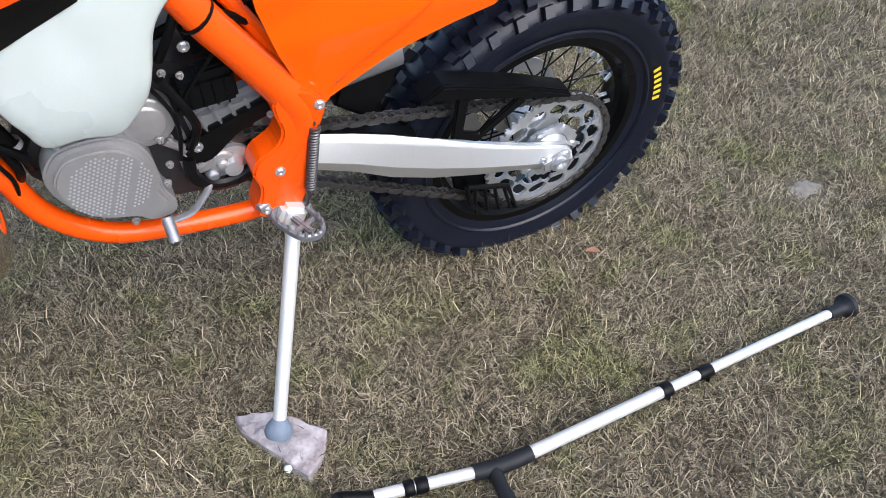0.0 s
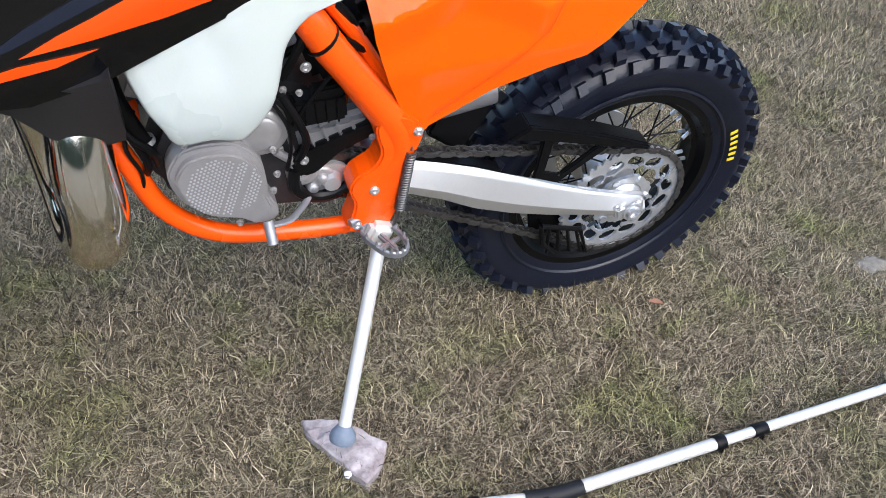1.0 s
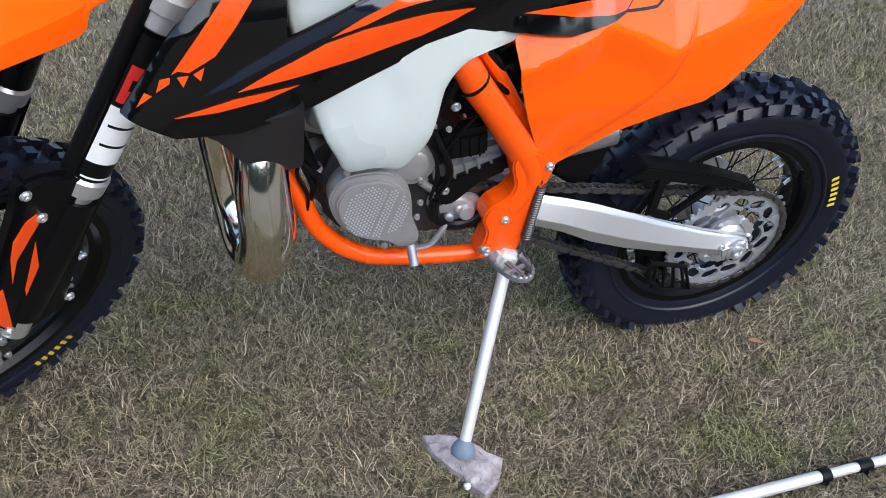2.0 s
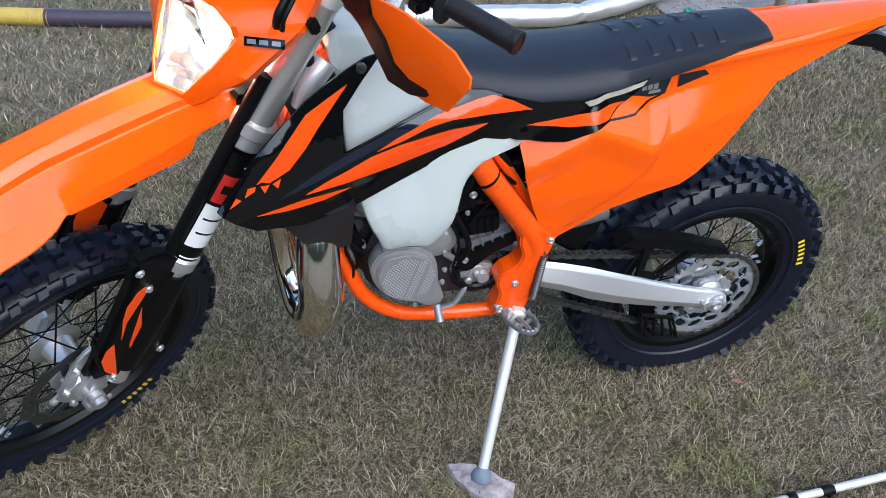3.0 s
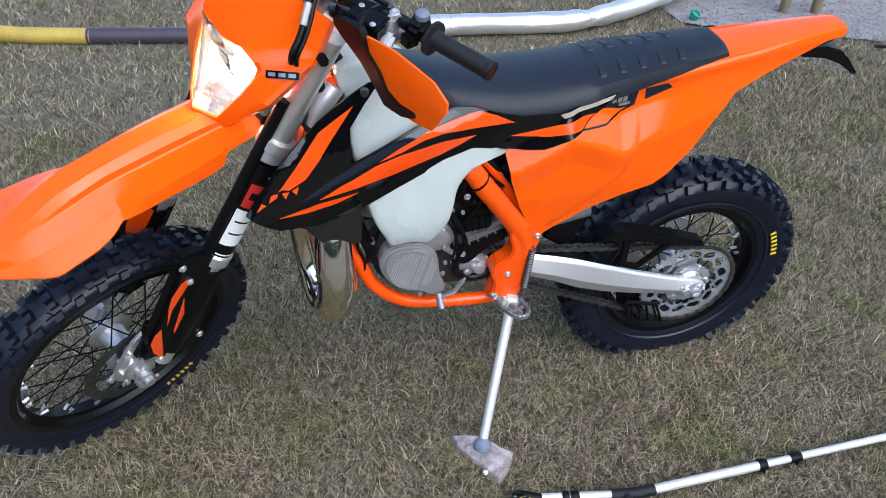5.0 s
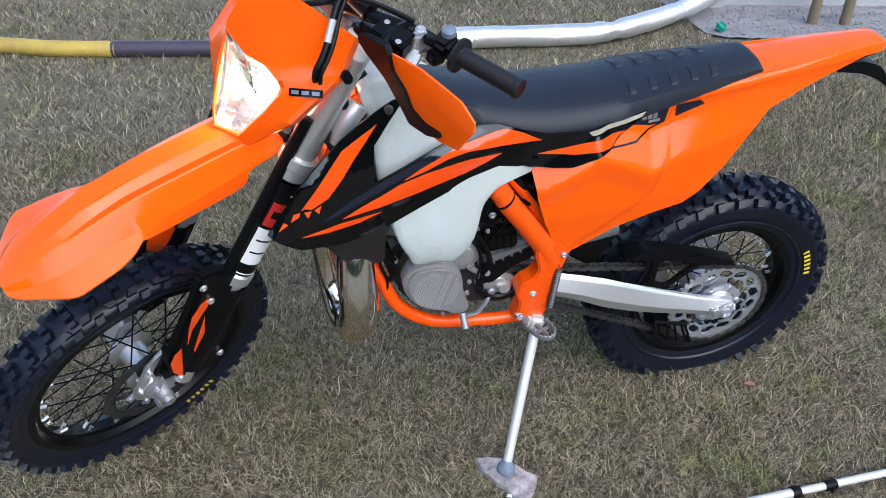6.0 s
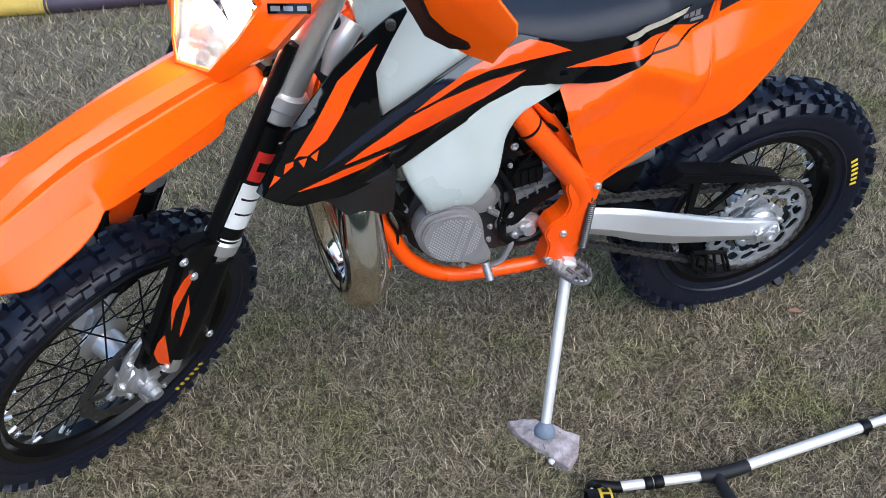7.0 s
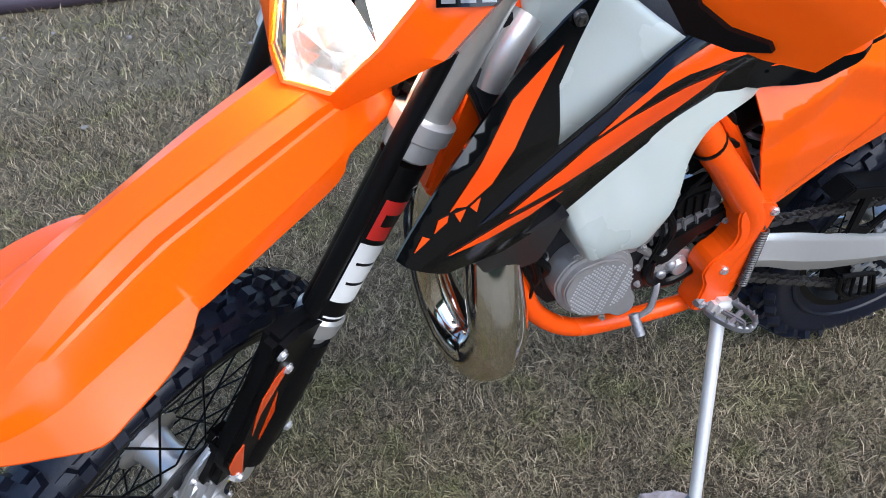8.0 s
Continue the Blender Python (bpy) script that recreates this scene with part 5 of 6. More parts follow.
part("badge", rings([[on_wing(a / 6, h / 2, 0.0035) for a in range(7)] for h in range(3)], caps=False, around=False), DECAL_BLACK, mask, "dark maker's badge plate", steered=True, smooth=0)
for a in (0.07, 0.37, 0.68):
    part("badge_mark", rings([[on_wing(a + q, h, 0.005) for q in (0, 0.11, 0.22)] for h in (0.25, 0.75)], caps=False, around=False), CAST_GREY, mask, "pale block on the badge", steered=True, smooth=0)
lamp = part("headlight", rings([full(LENS, BACK * 0.004, 0.99), full(LENS, BACK * 0.02, 0.86), full(LENS, BACK * 0.038, 0.62), full(LENS, BACK * 0.05, 0.3)], caps=False), CHROME, bike, "lit headlight with faceted chrome reflector", steered=True, smooth=0)
lens = part("lens", rings([full(LENS, BACK * 0.002, 0.995), full(LENS, BACK * -0.003, 0.97), full(LENS, BACK * -0.006, 0.6)], caps=True), GLASS, lamp, "clear lens", steered=True, smooth=0)
lens.visible_shadow = False
part("bulb", merge(lathe([(0, 0.014), (0.012, 0.034), (0.02, 0.034), (0.03, 0.014), (0.031, 0.002)], MIDL + BACK * 0.045 + Vector((0, 0, -0.015)), (0.866, 0, 0.5), 16)), GLOW, lamp, "glowing bulb", steered=True)

# handlebar, grips, controls
GE, GS = Vector((0.900, 0.385, 1.280)), Vector((0.925, 0.258, 1.268))
bar_half = [(1.03, 0.0, 1.275), (1.03, 0.05, 1.275), (1.01, 0.10, 1.28), (0.962, 0.20, 1.286), (0.932, 0.246, 1.264), tuple(GE)]
line = [Vector((u, -v, w)) for u, v, w in bar_half[::-1]] + [Vector(p) for p in bar_half[1:]]
bar = part("handlebar", tube(flow(line, 6), 0.0125, 14), BLACK_METAL, bike, "black tapered handlebar", steered=True)
part("crossbar_pad", tube(flow([(1.01, -0.11, 1.292), (1.02, 0, 1.305), (1.01, 0.11, 1.292)], 6), 0.018, 12), BLACK_PLASTIC, bar, "black bar pad", steered=True)
for s in (1, -1):
    ge, gs = Vector((GE.x, s * GE.y, GE.z)), Vector((GS.x, s * GS.y, GS.z))
    d = (ge - gs).normalized()
    prof = [(-0.004, 0.016), (-0.003, 0.032), (0.003, 0.032), (0.006, 0.0185)]
    n = 24
    for k in range(n):
        h = 0.008 + 0.112 * k / n
        prof += [(h, 0.0169), (h + 0.0022, 0.0173), (h + 0.0036, 0.0173)]
    prof += [(0.124, 0.019), (0.13, 0.018), (0.131, 0.011), (0.126, 0.010)]
    part("grip", lathe(prof, gs, d, 24), GRIP_RUBBER, bar, "ribbed black rubber grip", steered=True)
    c = gs - d * 0.022 + Vector((0.012, 0, 0.018))
    part("switchgear", merge(box(c, (0.042, 0.034, 0.046), rot=(0, 20, 14 * s), bevel=0.008), box(c + Vector((0.020, 0, -0.018)), (0.03, 0.028, 0.026), bevel=0.006), lathe([(0, 0.007), (0.018, 0.006), (0.019, 0.002)], c + Vector((0.02, -0.012 * s, 0.01)), (0.8, -0.3 * s, 0.4), 10)), BLACK_PLASTIC, bar, "black switch block", steered=True)
    part("switch_knob", lathe([(0, 0.013), (0.010, 0.0125), (0.014, 0.006)], c + Vector((-0.002, 0, 0.022)), (0.1, 0, 1), 14), BLUE_RUBBER, bar, "grey switch button", steered=True)
    m = Vector((0.974, s * 0.203, 1.278))
    cyl = part("master_cylinder", merge(box(m + Vector((0.046, -0.018 * s, 0.006)), (0.040, 0.062, 0.034), rot=(0, 0, 18 * s), bevel=0.007), box(m + Vector((0.046, -0.018 * s, 0.027)), (0.044, 0.066, 0.008), rot=(0, 0, 18 * s), bevel=0.003)), BLACK_PLASTIC, bar, "black clutch fluid reservoir", steered=True)
    for qu, qv in ((0.040, -0.042), (0.054, 0.006)):
        part("screw", bolt(m + Vector((qu, qv * s, 0.030)), (0, 0, 1), 0.0042, 0.003), STEEL, bar, "small lid screw", steered=True)
    part("bar_clamp", merge(box(m + Vector((0.002, 0, 0.004)), (0.036, 0.018, 0.046), rot=(0, 0, 18 * s), bevel=0.006), box(m + Vector((0.032, 0.022 * s, -0.012)), (0.045, 0.022, 0.024), rot=(0, 10, 30 * s), bevel=0.006), bolt(m + Vector((0.0, 0, 0.027)), (0, 0, 1), 0.007),
                            lathe([(0, 0.011), (0.014, 0.011), (0.016, 0.006)], m + Vector((0.058, 0.036 * s, -0.010)), (0.4, 0.3 * s, 0.8), 14), rod(m + Vector((0.05, 0.04 * s, -0.014)), m + Vector((0.052, 0.066 * s, -0.018)), 0.010)), ALU, bar, "silver bar clamp", steered=True)
    part("lever", tube(flow([m + Vector((0.045, 0.03 * s, -0.01)), m + Vector((0.060, 0.07 * s, -0.022)), m + Vector((0.04, 0.13 * s, -0.03)), m + Vector((0.03, 0.18 * s, -0.03))], 5), 0.006, 8, flat=1.3), BLACK_METAL, bar, "black lever blade", steered=True)
    hg = [(0.226, 1.314), (0.262, 1.326), (0.300, 1.335), (0.350, 1.338), (0.392, 1.340), (0.430, 1.328), (0.436, 1.314), (0.415, 1.254), (0.373, 1.236), (0.309, 1.222), (0.283, 1.243), (0.244, 1.290)]

    def guard_depth(v, w):
        return 1.062 - 0.25 * max(0, w - (1.330 - 0.12 * (v - 0.25)))

    def guard_shell(poly, lift, thick):
        b = bmesh.new()
        b.faces.new([b.verts.new((0, v, w)) for v, w in poly])
        for k in range(1, 14):
            bmesh.ops.bisect_plane(b, geom=b.verts[:] + b.edges[:] + b.faces[:], plane_co=(0, 0.14 + 0.02 * k, 0), plane_no=(0, 1, 0))
        for k in range(1, 8):
            bmesh.ops.bisect_plane(b, geom=b.verts[:] + b.edges[:] + b.faces[:], plane_co=(0, 0, 1.205 + 0.018 * k), plane_no=(0, 0, 1))
        for q in b.verts:
            q.co.x = guard_depth(q.co.y, q.co.z) + lift
        r = bmesh.ops.extrude_face_region(b, geom=b.faces[:])
        bmesh.ops.translate(b, vec=(-thick, 0, 0), verts=[g for g in r["geom"] if isinstance(g, bmesh.types.BMVert)])
        for q in b.verts:
            q.co.y *= s
        return b
    hand = part("handguard", guard_shell(hg, 0, 0.004), ORANGE, bike, "orange plastic handguard", steered=True, smooth=25)
    part("guard_frame", guard_shell([(0.152, 1.300), (0.175, 1.313), (0.222, 1.327), (0.233, 1.316), (0.246, 1.291), (0.279, 1.275), (0.303, 1.251), (0.335, 1.247), (0.371, 1.257), (0.377, 1.252), (0.349, 1.232), (0.304, 1.220), (0.279, 1.237), (0.230, 1.264), (0.177, 1.278), (0.156, 1.287)], 0.007, 0.012), BLACK_PLASTIC, hand, "black handguard frame", steered=True)
    part("guard_arm", tube(flow([Vector((0.975, s * 0.17, 1.292)), Vector((1.03, s * 0.185, 1.305)), Vector((1.058, s * 0.205, 1.30))], 5), 0.009, 8), BLACK_PLASTIC, hand, steered=True)

CABLE_A = [(1.06, 0.095, 1.345), (1.088, 0.112, 1.323), (1.110, 0.131, 1.302), (1.132, 0.145, 1.279), (1.152, 0.152, 1.256), (1.150, 0.148, 1.232)]
for pts, r in ((CABLE_A, 0.006), ([(p[0] - 0.006, p[1] + 0.006, p[2] - 0.004) for p in CABLE_A], 0.0045), ([(1.03, 0.06, 1.30), (1.08, 0.08, 1.32), (1.12, 0.05, 1.31)], 0.005), ([(0.97, 0.18, 1.305), (1.03, 0.12, 1.33), (1.10, 0.03, 1.31)], 0.005)):
    part("cable", tube(flow(pts, 8), r, 8), BLACK_PLASTIC, bike, "black control cable", steered=True)
part("cable_label", rod(Vector(CABLE_A[1]).lerp(Vector(CABLE_A[2]), 0.3) + Vector((0.001, 0.001, 0)), Vector(CABLE_A[2]).lerp(Vector(CABLE_A[3]), 0.4) + Vector((0.001, 0.001, 0)), 0.0068, 10), CAST, bike, "pale sleeve on the cable", steered=True)
part("cable_clip", box(Vector(RIM[4]) + Vector((-0.012, 0.004, -0.008)), (0.018, 0.016, 0.03), rot=(0, 25, 0), bevel=0.004), BLACK_PLASTIC, bike, "black mask strap clip", steered=True)
STEER = FORK_STEER
caliper = part("brake_caliper", box((1.50, 0.085, 0.50), (0.055, 0.045, 0.12), rot=(0, -25, 0), bevel=0.014), BLACK_METAL, bike, "black front brake caliper", steered=True)
part("caliper_bracket", merge(prism([(p.x, p.z) for p in flow([(1.596, 0, 0.425), (1.578, 0, 0.470), (1.545, 0, 0.520), (1.495, 0, 0.548), (1.485, 0, 0.535), (1.528, 0, 0.500), (1.556, 0, 0.450), (1.562, 0, 0.412), (1.580, 0, 0.398)], 3, True)], 0.074, 0.084, 0.003), *[bolt(p, (0, 1, 0), 0.006) for p in ((1.583, 0.084, 0.425), (1.552, 0.084, 0.490), (1.50, 0.084, 0.541))]), CAST_LIGHT, caliper, "machined caliper bracket", steered=True)
# radiator tank and guard seen between fork and shroud
part("radiator_tank", merge(tube(flow([(0.972, 0.118, 1.065), (0.99, 0.124, 1.045), (1.005, 0.126, 1.02), (1.015, 0.124, 0.99)], 5), 0.021, 16)), ALU, bike, "polished radiator side tank")
part("radiator_guard", prism([(1.07, 0.80), (1.09, 0.83), (1.0, 1.06), (0.97, 1.08), (0.96, 1.05), (1.05, 0.82)], 0.04, 0.10, 0.006), FRAME_ORANGE, bike, "orange radiator guard")
part("radiator_hose", tube(flow([(1.03, 0.05, 1.09), (1.035, 0.09, 1.095), (1.02, 0.12, 1.085), (0.99, 0.12, 1.06)], 6), 0.011, 10), BLACK_PLASTIC, bike, "black radiator hose")

# ---- things on the lawn ----


def build_stone():
    outline = [(0.014, 0.626), (0.078, 0.600), (0.103, 0.584), (0.153, 0.526), (0.129, 0.484), (0.094, 0.452), (0.075, 0.478), (0.064, 0.509), (0.042, 0.547), (0.016, 0.592)]
    bm = bmesh.new()
    f = bm.faces.new([bm.verts.new((x, y, -0.03)) for x, y in outline])
    r = bmesh.ops.extrude_face_region(bm, geom=[f])
    bmesh.ops.translate(bm, vec=(0, 0, 0.040), verts=[g for g in r["geom"] if isinstance(g, bmesh.types.BMVert)])
    bmesh.ops.bevel(bm, geom=list(bm.edges), offset=0.003, segments=1, affect="EDGES")
    bmesh.ops.triangulate(bm, faces=bm.faces[:])
    bmesh.ops.subdivide_edges(bm, edges=bm.edges[:], cuts=3, use_grid_fill=True)
    for v in bm.verts:
        v.co += 0.0025 * noise.noise_vector(v.co * 30)
        v.co.z += 0.006 * noise.cell(v.co * 55.0) - 0.003
    return tagged(link("stone", bm, STONE, smooth=30), "flat broken pinkish-grey stone slab under the stand", "stone")


build_stone()


def build_crutch():
    root = new("crutch")
    tagged(root, "aluminium forearm crutch with black grip lying on the grass", "crutch")
    z = 0.016

    def p(name, bm, m, label=""):
        return link(name, bm, m, root, label)
    a, h, tip = Vector((0.165, 0.372, z)), Vector((0.40, 0.330, z)), Vector((1.226, 0.352, z))
    d1, d2 = (h - a).normalized(), (tip - h).normalized()
    p("lower_tube", tube([h + d2 * 0.35, tip], 0.0098, 16), CRUTCH_ALU, "bare aluminium lower tube")
    p("upper_tube", tube([h, h + d2 * 0.36], 0.0118, 16), CRUTCH_ALU, "bare aluminium upper tube")
    p("arm_tube", tube([a, h], 0.0105, 16), CRUTCH_ALU, "bare aluminium forearm tube")
    p("ferrule", lathe([(-0.03, 0.0125), (0.0, 0.0135), (0.012, 0.017), (0.02, 0.026), (0.028, 0.027), (0.03, 0.02)], tip, d2, 20), GRIP_RUBBER, "black rubber tip")
    for q, r, ln in ((h + d2 * 0.357, 0.0145, 0.022), (h + d2 * 0.454, 0.0125, 0.032)):
        p("collar", merge(lathe([(-ln / 2, r), (-ln / 2 + 0.003, r + 0.001), (ln / 2 - 0.003, r + 0.001), (ln / 2, r)], q, d2, 18), box(q + Vector((0, -0.008, -0.006)), (0.008, 0.02, 0.014), bevel=0.003)), BLACK_PLASTIC, "black locking collar")
    for q, ln in ((a + d1 * 0.07, 0.018), (a + d1 * 0.092, 0.022)):
        p("collar", lathe([(-ln / 2, 0.0125), (-ln / 2 + 0.003, 0.0145), (ln / 2 - 0.003, 0.0145), (ln / 2, 0.0125)], q, d1, 18), BLACK_PLASTIC, "black locking collar")
    g0, g1 = Vector((0.380, 0.328, z)), Vector((0.369, 0.216, z + 0.002))
    p("handle", merge(tube(flow([h - d1 * 0.055, h - d1 * 0.02, h + d2 * 0.02, h + d2 * 0.055], 5), 0.0148, 16), tube(flow([g0, g0.lerp(g1, 0.3), g0.lerp(g1, 0.7), g1], 5), [0.013] * 3 + [0.0125] * 4 + [0.0145] * 4 + [0.016] * 4 + [0.013], 16)), GRIP_RUBBER, "black moulded hand grip")
    # forearm cuff: an open ring lying on its side
    cc, across, along = Vector((0.104, 0.316, 0.022)), Vector((0.27, 0.963, 0)), Vector((0.963, -0.27, 0))

    def band(r, t, y):
        t = radians(t)
        return cc + along * y + across * (r * math.cos(t)) + Vector((0, 0, 0.85 * r * math.sin(t)))
    p("cuff", merge(rings([[band(r, -30 + 210 * k / 20, y) for r, y in ((0.053, -0.024), (0.056, -0.026), (0.056, 0.026), (0.053, 0.024))] for k in range(21)]),
                    tube(flow([band(0.056, 20, 0.0), Vector((0.118, 0.385, 0.026)), a, a + d1 * 0.012], 5), 0.0125, 14)), BLACK_PLASTIC, "black open forearm cuff")
    lab = p("label", rings([[band(0.0568, 32 + 122 * k / 16, y) for y in (-0.002, 0.024)] for k in range(17)], caps=False, around=False), YELLOW, "yellow sticker")
    for k in range(4):
        t0 = 42 + 28 * k
        p("label_mark", rings([[band(0.0574, t0 + 20 * q / 4, y) for y in (0.004, 0.019)] for q in range(5)], caps=False, around=False), BLACK_PLASTIC, "dark bar on the sticker")
    for y in (-0.012, 0.010):
        p("rivet", lathe([(0, 0.004), (0.002, 0.0035), (0.003, 0.001)], band(0.056, 25, y), (0.2, 0.7, 0.7), 10), STEEL, "small silver rivet")
    return root


build_crutch()

# ---- background ----


def ridged(line, r, pitch, depth, seg=20, wobble=0.0, seed=0):
    """A corrugated hose along a line."""
    pts = flow(line, 40)
    rng = random.Random(seed)
    out, rad, s, last = [], [], 0.0, None
    for p in pts:
        if last is not None:
            s += (p - last).length
        last = p
        out.append(p)
        rad.append(r + depth * math.sin(2 * math.pi * s / pitch) + wobble * noise.noise(p * 6))
    return tube(out, rad, seg)


def hose_z(x, y, r):
    return ground_height(x, y) + r * 0.9


HY = [(-6.0, 5.42), (-4.2, 4.78), (-3.0, 4.45), (-1.99, 4.155), (-1.66, 4.015), (-1.28, 3.925)]
HP = [(-1.30, 3.93), (-0.78, 3.815), (-0.2, 3.71), (0.3, 3.63), (0.66, 3.59)]
tagged(link("yellow_hose", ridged([(x, y, hose_z(x, y, 0.046)) for x, y in HY], 0.046, 0.022, 0.0016), HOSE_YELLOW), "yellow corrugated hose lying on the lawn", "hose")
tagged(link("purple_hose", ridged([(x, y, hose_z(x, y, 0.046)) for x, y in HP], 0.047, 0.2, 0.0008), HOSE_PURPLE), "dark purple smooth hose joined to the yellow one", "hose")
HF = [(0.58, 3.60, 0.05), (0.74, 3.578, 0.05), (1.18, 3.518, 0.05), (1.52, 3.508, 0.055), (1.93, 3.64, 0.07), (2.2, 3.76, 0.10), (2.44, 3.90, 0.16), (2.9, 4.2, 0.26)]


def foil_duct(line, r):
    """A foil tube with fine pleats, flat sags and a crushed elbow."""
    pts = flow(line, 60)
    loops, s, last = [], 0.0, pts[0]
    for i, p in enumerate(pts):
        s += (p - last).length
        last = p
        d = (pts[min(i + 1, len(pts) - 1)] - pts[max(i - 1, 0)]).normalized()
        side = d.cross(Vector((0, 0, 1))).normalized()
        up = side.cross(d)
        crush = 0.35 * math.exp(-((s - 0.98) / 0.05) ** 2) + 0.2 * math.exp(-((s - 1.5) / 0.06) ** 2)
        ring = []
        for k in range(28):
            a = 2 * math.pi * k / 28
            dirn = side * math.cos(a) + up * math.sin(a)
            q = r * (1 + 0.012 * math.sin(2 * math.pi * s / 0.021) + 0.10 * noise.noise(p * 3.1 + dirn * 0.6) + 0.05 * noise.noise(p * 11 + dirn * 1.5)
                     - crush * (0.5 + 0.5 * noise.noise(p * 30 + dirn * 2)))
            ring.append(p + dirn * q)
        loops.append(ring)
    return rings(loops)


duct = tagged(link("foil_duct", foil_duct(HF, 0.060), FOIL, smooth=60), "crumpled silver foil ventilation duct on the lawn", "duct")
link("tape_band", ridged([(1.44, 3.503, 0.054), (1.47, 3.502, 0.054), (1.50, 3.503, 0.055)], 0.057, 0.012, 0.002, 20, 0.02), FOIL, duct, "wrinkled band of foil tape at a joint", 60)
link("coupling", ridged([(0.56, 3.604, 0.048), (0.62, 3.594, 0.049), (0.66, 3.588, 0.05)], 0.061, 0.02, 0.001, 20), FOIL, duct, "smooth end sleeve of the duct", 60)
tagged(link("concrete_block", box((3.35, 4.05, 0.18), (1.7, 0.55, 0.46), rot=(0, 0, -14), bevel=0.012), CONCRETE), "grey concrete block on gravel", "concrete")
tagged(link("concrete_slab", box((2.42, 4.2, 0.08), (0.26, 0.5, 0.36), rot=(0, 0, -14), bevel=0.01), CONCRETE), "grey concrete kerb end", "concrete")


def gravel_edge(x):
    """How far towards the bike the gravel reaches."""
    return 3.42 - 0.42 * (x - 2.15) + 0.10 * noise.noise(Vector((x * 3.0, 0.3, 0))) + 0.05 * noise.noise(Vector((x * 11.0, 1.3, 0)))


def gravel_patch():
    bm = bmesh.new()
    xs = [2.15 + 0.05 * i for i in range(60)]
    near = [bm.verts.new((x, gravel_edge(x), -0.006)) for x in xs]
    far = [bm.verts.new((x, 5.2, -0.004)) for x in xs]
    for i in range(len(xs) - 1):
        bm.faces.new((near[i], near[i + 1], far[i + 1], far[i]))
    return bm


def gravel_stones(n):
    rng = np.random.default_rng(8)
    verts, faces = [], []
    base = np.array([(1, 0, 0), (-1, 0, 0), (0, 1, 0), (0, -1, 0), (0, 0, 1), (0, 0, -1)], float)
    tris = ((0, 2, 4), (2, 1, 4), (1, 3, 4), (3, 0, 4), (2, 0, 5), (1, 2, 5), (3, 1, 5), (0, 3, 5))
    for i in range(n):
        x, y = rng.uniform(2.1, 4.4), rng.uniform(2.5, 4.3)
        d = y - gravel_edge(x)
        spot = math.exp(-((x - 2.56) / 0.16) ** 2 - ((y - 2.76) / 0.10) ** 2)
        if d < 0 and rng.uniform() > 0.85 * math.exp(d / 0.06) + 0.9 * spot:
            continue
        r = rng.uniform(0.003, 0.008) * (1.8 if rng.uniform() < 0.06 else 1)
        m = len(verts)
        for b in base:
            q = b * r * rng.uniform(0.6, 1.2, 3)
            verts.append((x + q[0], y + q[1], -0.004 + r * 0.4 + q[2] * 0.7))
        faces += [[m + k for k in t] for t in tris]
    me = bpy.data.meshes.new("gravel")
    me.from_pydata(verts, [], faces)
    me.materials.append(GRAVEL)
    return tagged(new("gravel", me), "loose grey gravel beside the concrete", "gravel", kind="stuff")


tagged(link("gravel_bed", gravel_patch(), GRAVEL), "pale grey gravel bed at the lawn's edge", "ground", kind="structure")
gravel_stones(9000)
for i, (x, y) in enumerate(((2.86, 3.52), (3.05, 3.47))):
    q = tagged(link("wooden_post", tube([(x, y, -0.05), (x + 0.004, y, 0.3), (x, y + 0.01, 0.8), (x, y, 1.3)], [0.032, 0.030, 0.031, 0.029], 14), BAMBOO), "upright round wooden post before the concrete", "post", group="posts by the concrete")
tagged(link("plastic_cap", lathe([(0, 0.03), (0.03, 0.032), (0.034, 0.024), (0.02, 0.02)], (2.24, 3.52, 0.01), (0.3, -0.4, 0.8), 18), TEAL), "teal plastic cap on the ground by the duct", "cap")
tagged(link("black_cable", tube(flow([(3.0, 2.85, 0.012), (3.15, 2.80, 0.012), (3.4, 2.84, 0.012), (3.9, 2.75, 0.012)], 8), 0.009, 8), BLACK_PLASTIC), "black cable lying on the gravel", "cable")


def pebble(x, y, r, m, label, seed):
    bm = bmesh.new()
    bmesh.ops.create_icosphere(bm, subdivisions=2, radius=r)
    for v in bm.verts:
        v.co *= 1 + 0.35 * noise.noise(v.co / r * 1.3 + Vector((seed, 0, 0)))
        v.co.z *= 0.6
    bmesh.ops.translate(bm, vec=(x, y, 0.004), verts=bm.verts)
    return tagged(link("pebble", bm, m), label, "pebble")


pebble(0.066, 0.484, 0.007, DECAL_WHITE, "small white pebble beside the stone slab", 1)
for i, (x, y) in enumerate(((-1.25, 3.55), (-1.05, 3.5), (-0.75, 3.3), (-1.5, 2.9), (-0.3, 3.0), (-0.95, 2.6))):
    pebble(x, y, 0.007 + 0.002 * (i % 3), GRAVEL, "small pale pebble in the grass", i + 5)


def build_leaf(x, y):
    bm = bmesh.new()
    pts = [(0, -0.019), (0.008, -0.010), (0.010, 0), (0.007, 0.010), (0, 0.021), (-0.007, 0.010), (-0.010, 0), (-0.008, -0.010)]
    c = bm.verts.new((0, 0, 0.0))
    vs = [bm.verts.new((a, b, 0.007 * abs(a) / 0.016 + 0.002)) for a, b in pts]
    for i in range(8):
        bm.faces.new((c, vs[i], vs[(i + 1) % 8]))
    bm.transform(pose(x, y, 0.012, 8, 0, 70))
    return tagged(link("leaf", bm, LEAF_DRY), "dry brown leaf on the grass", "leaf")


build_leaf(0.845, 0.708)


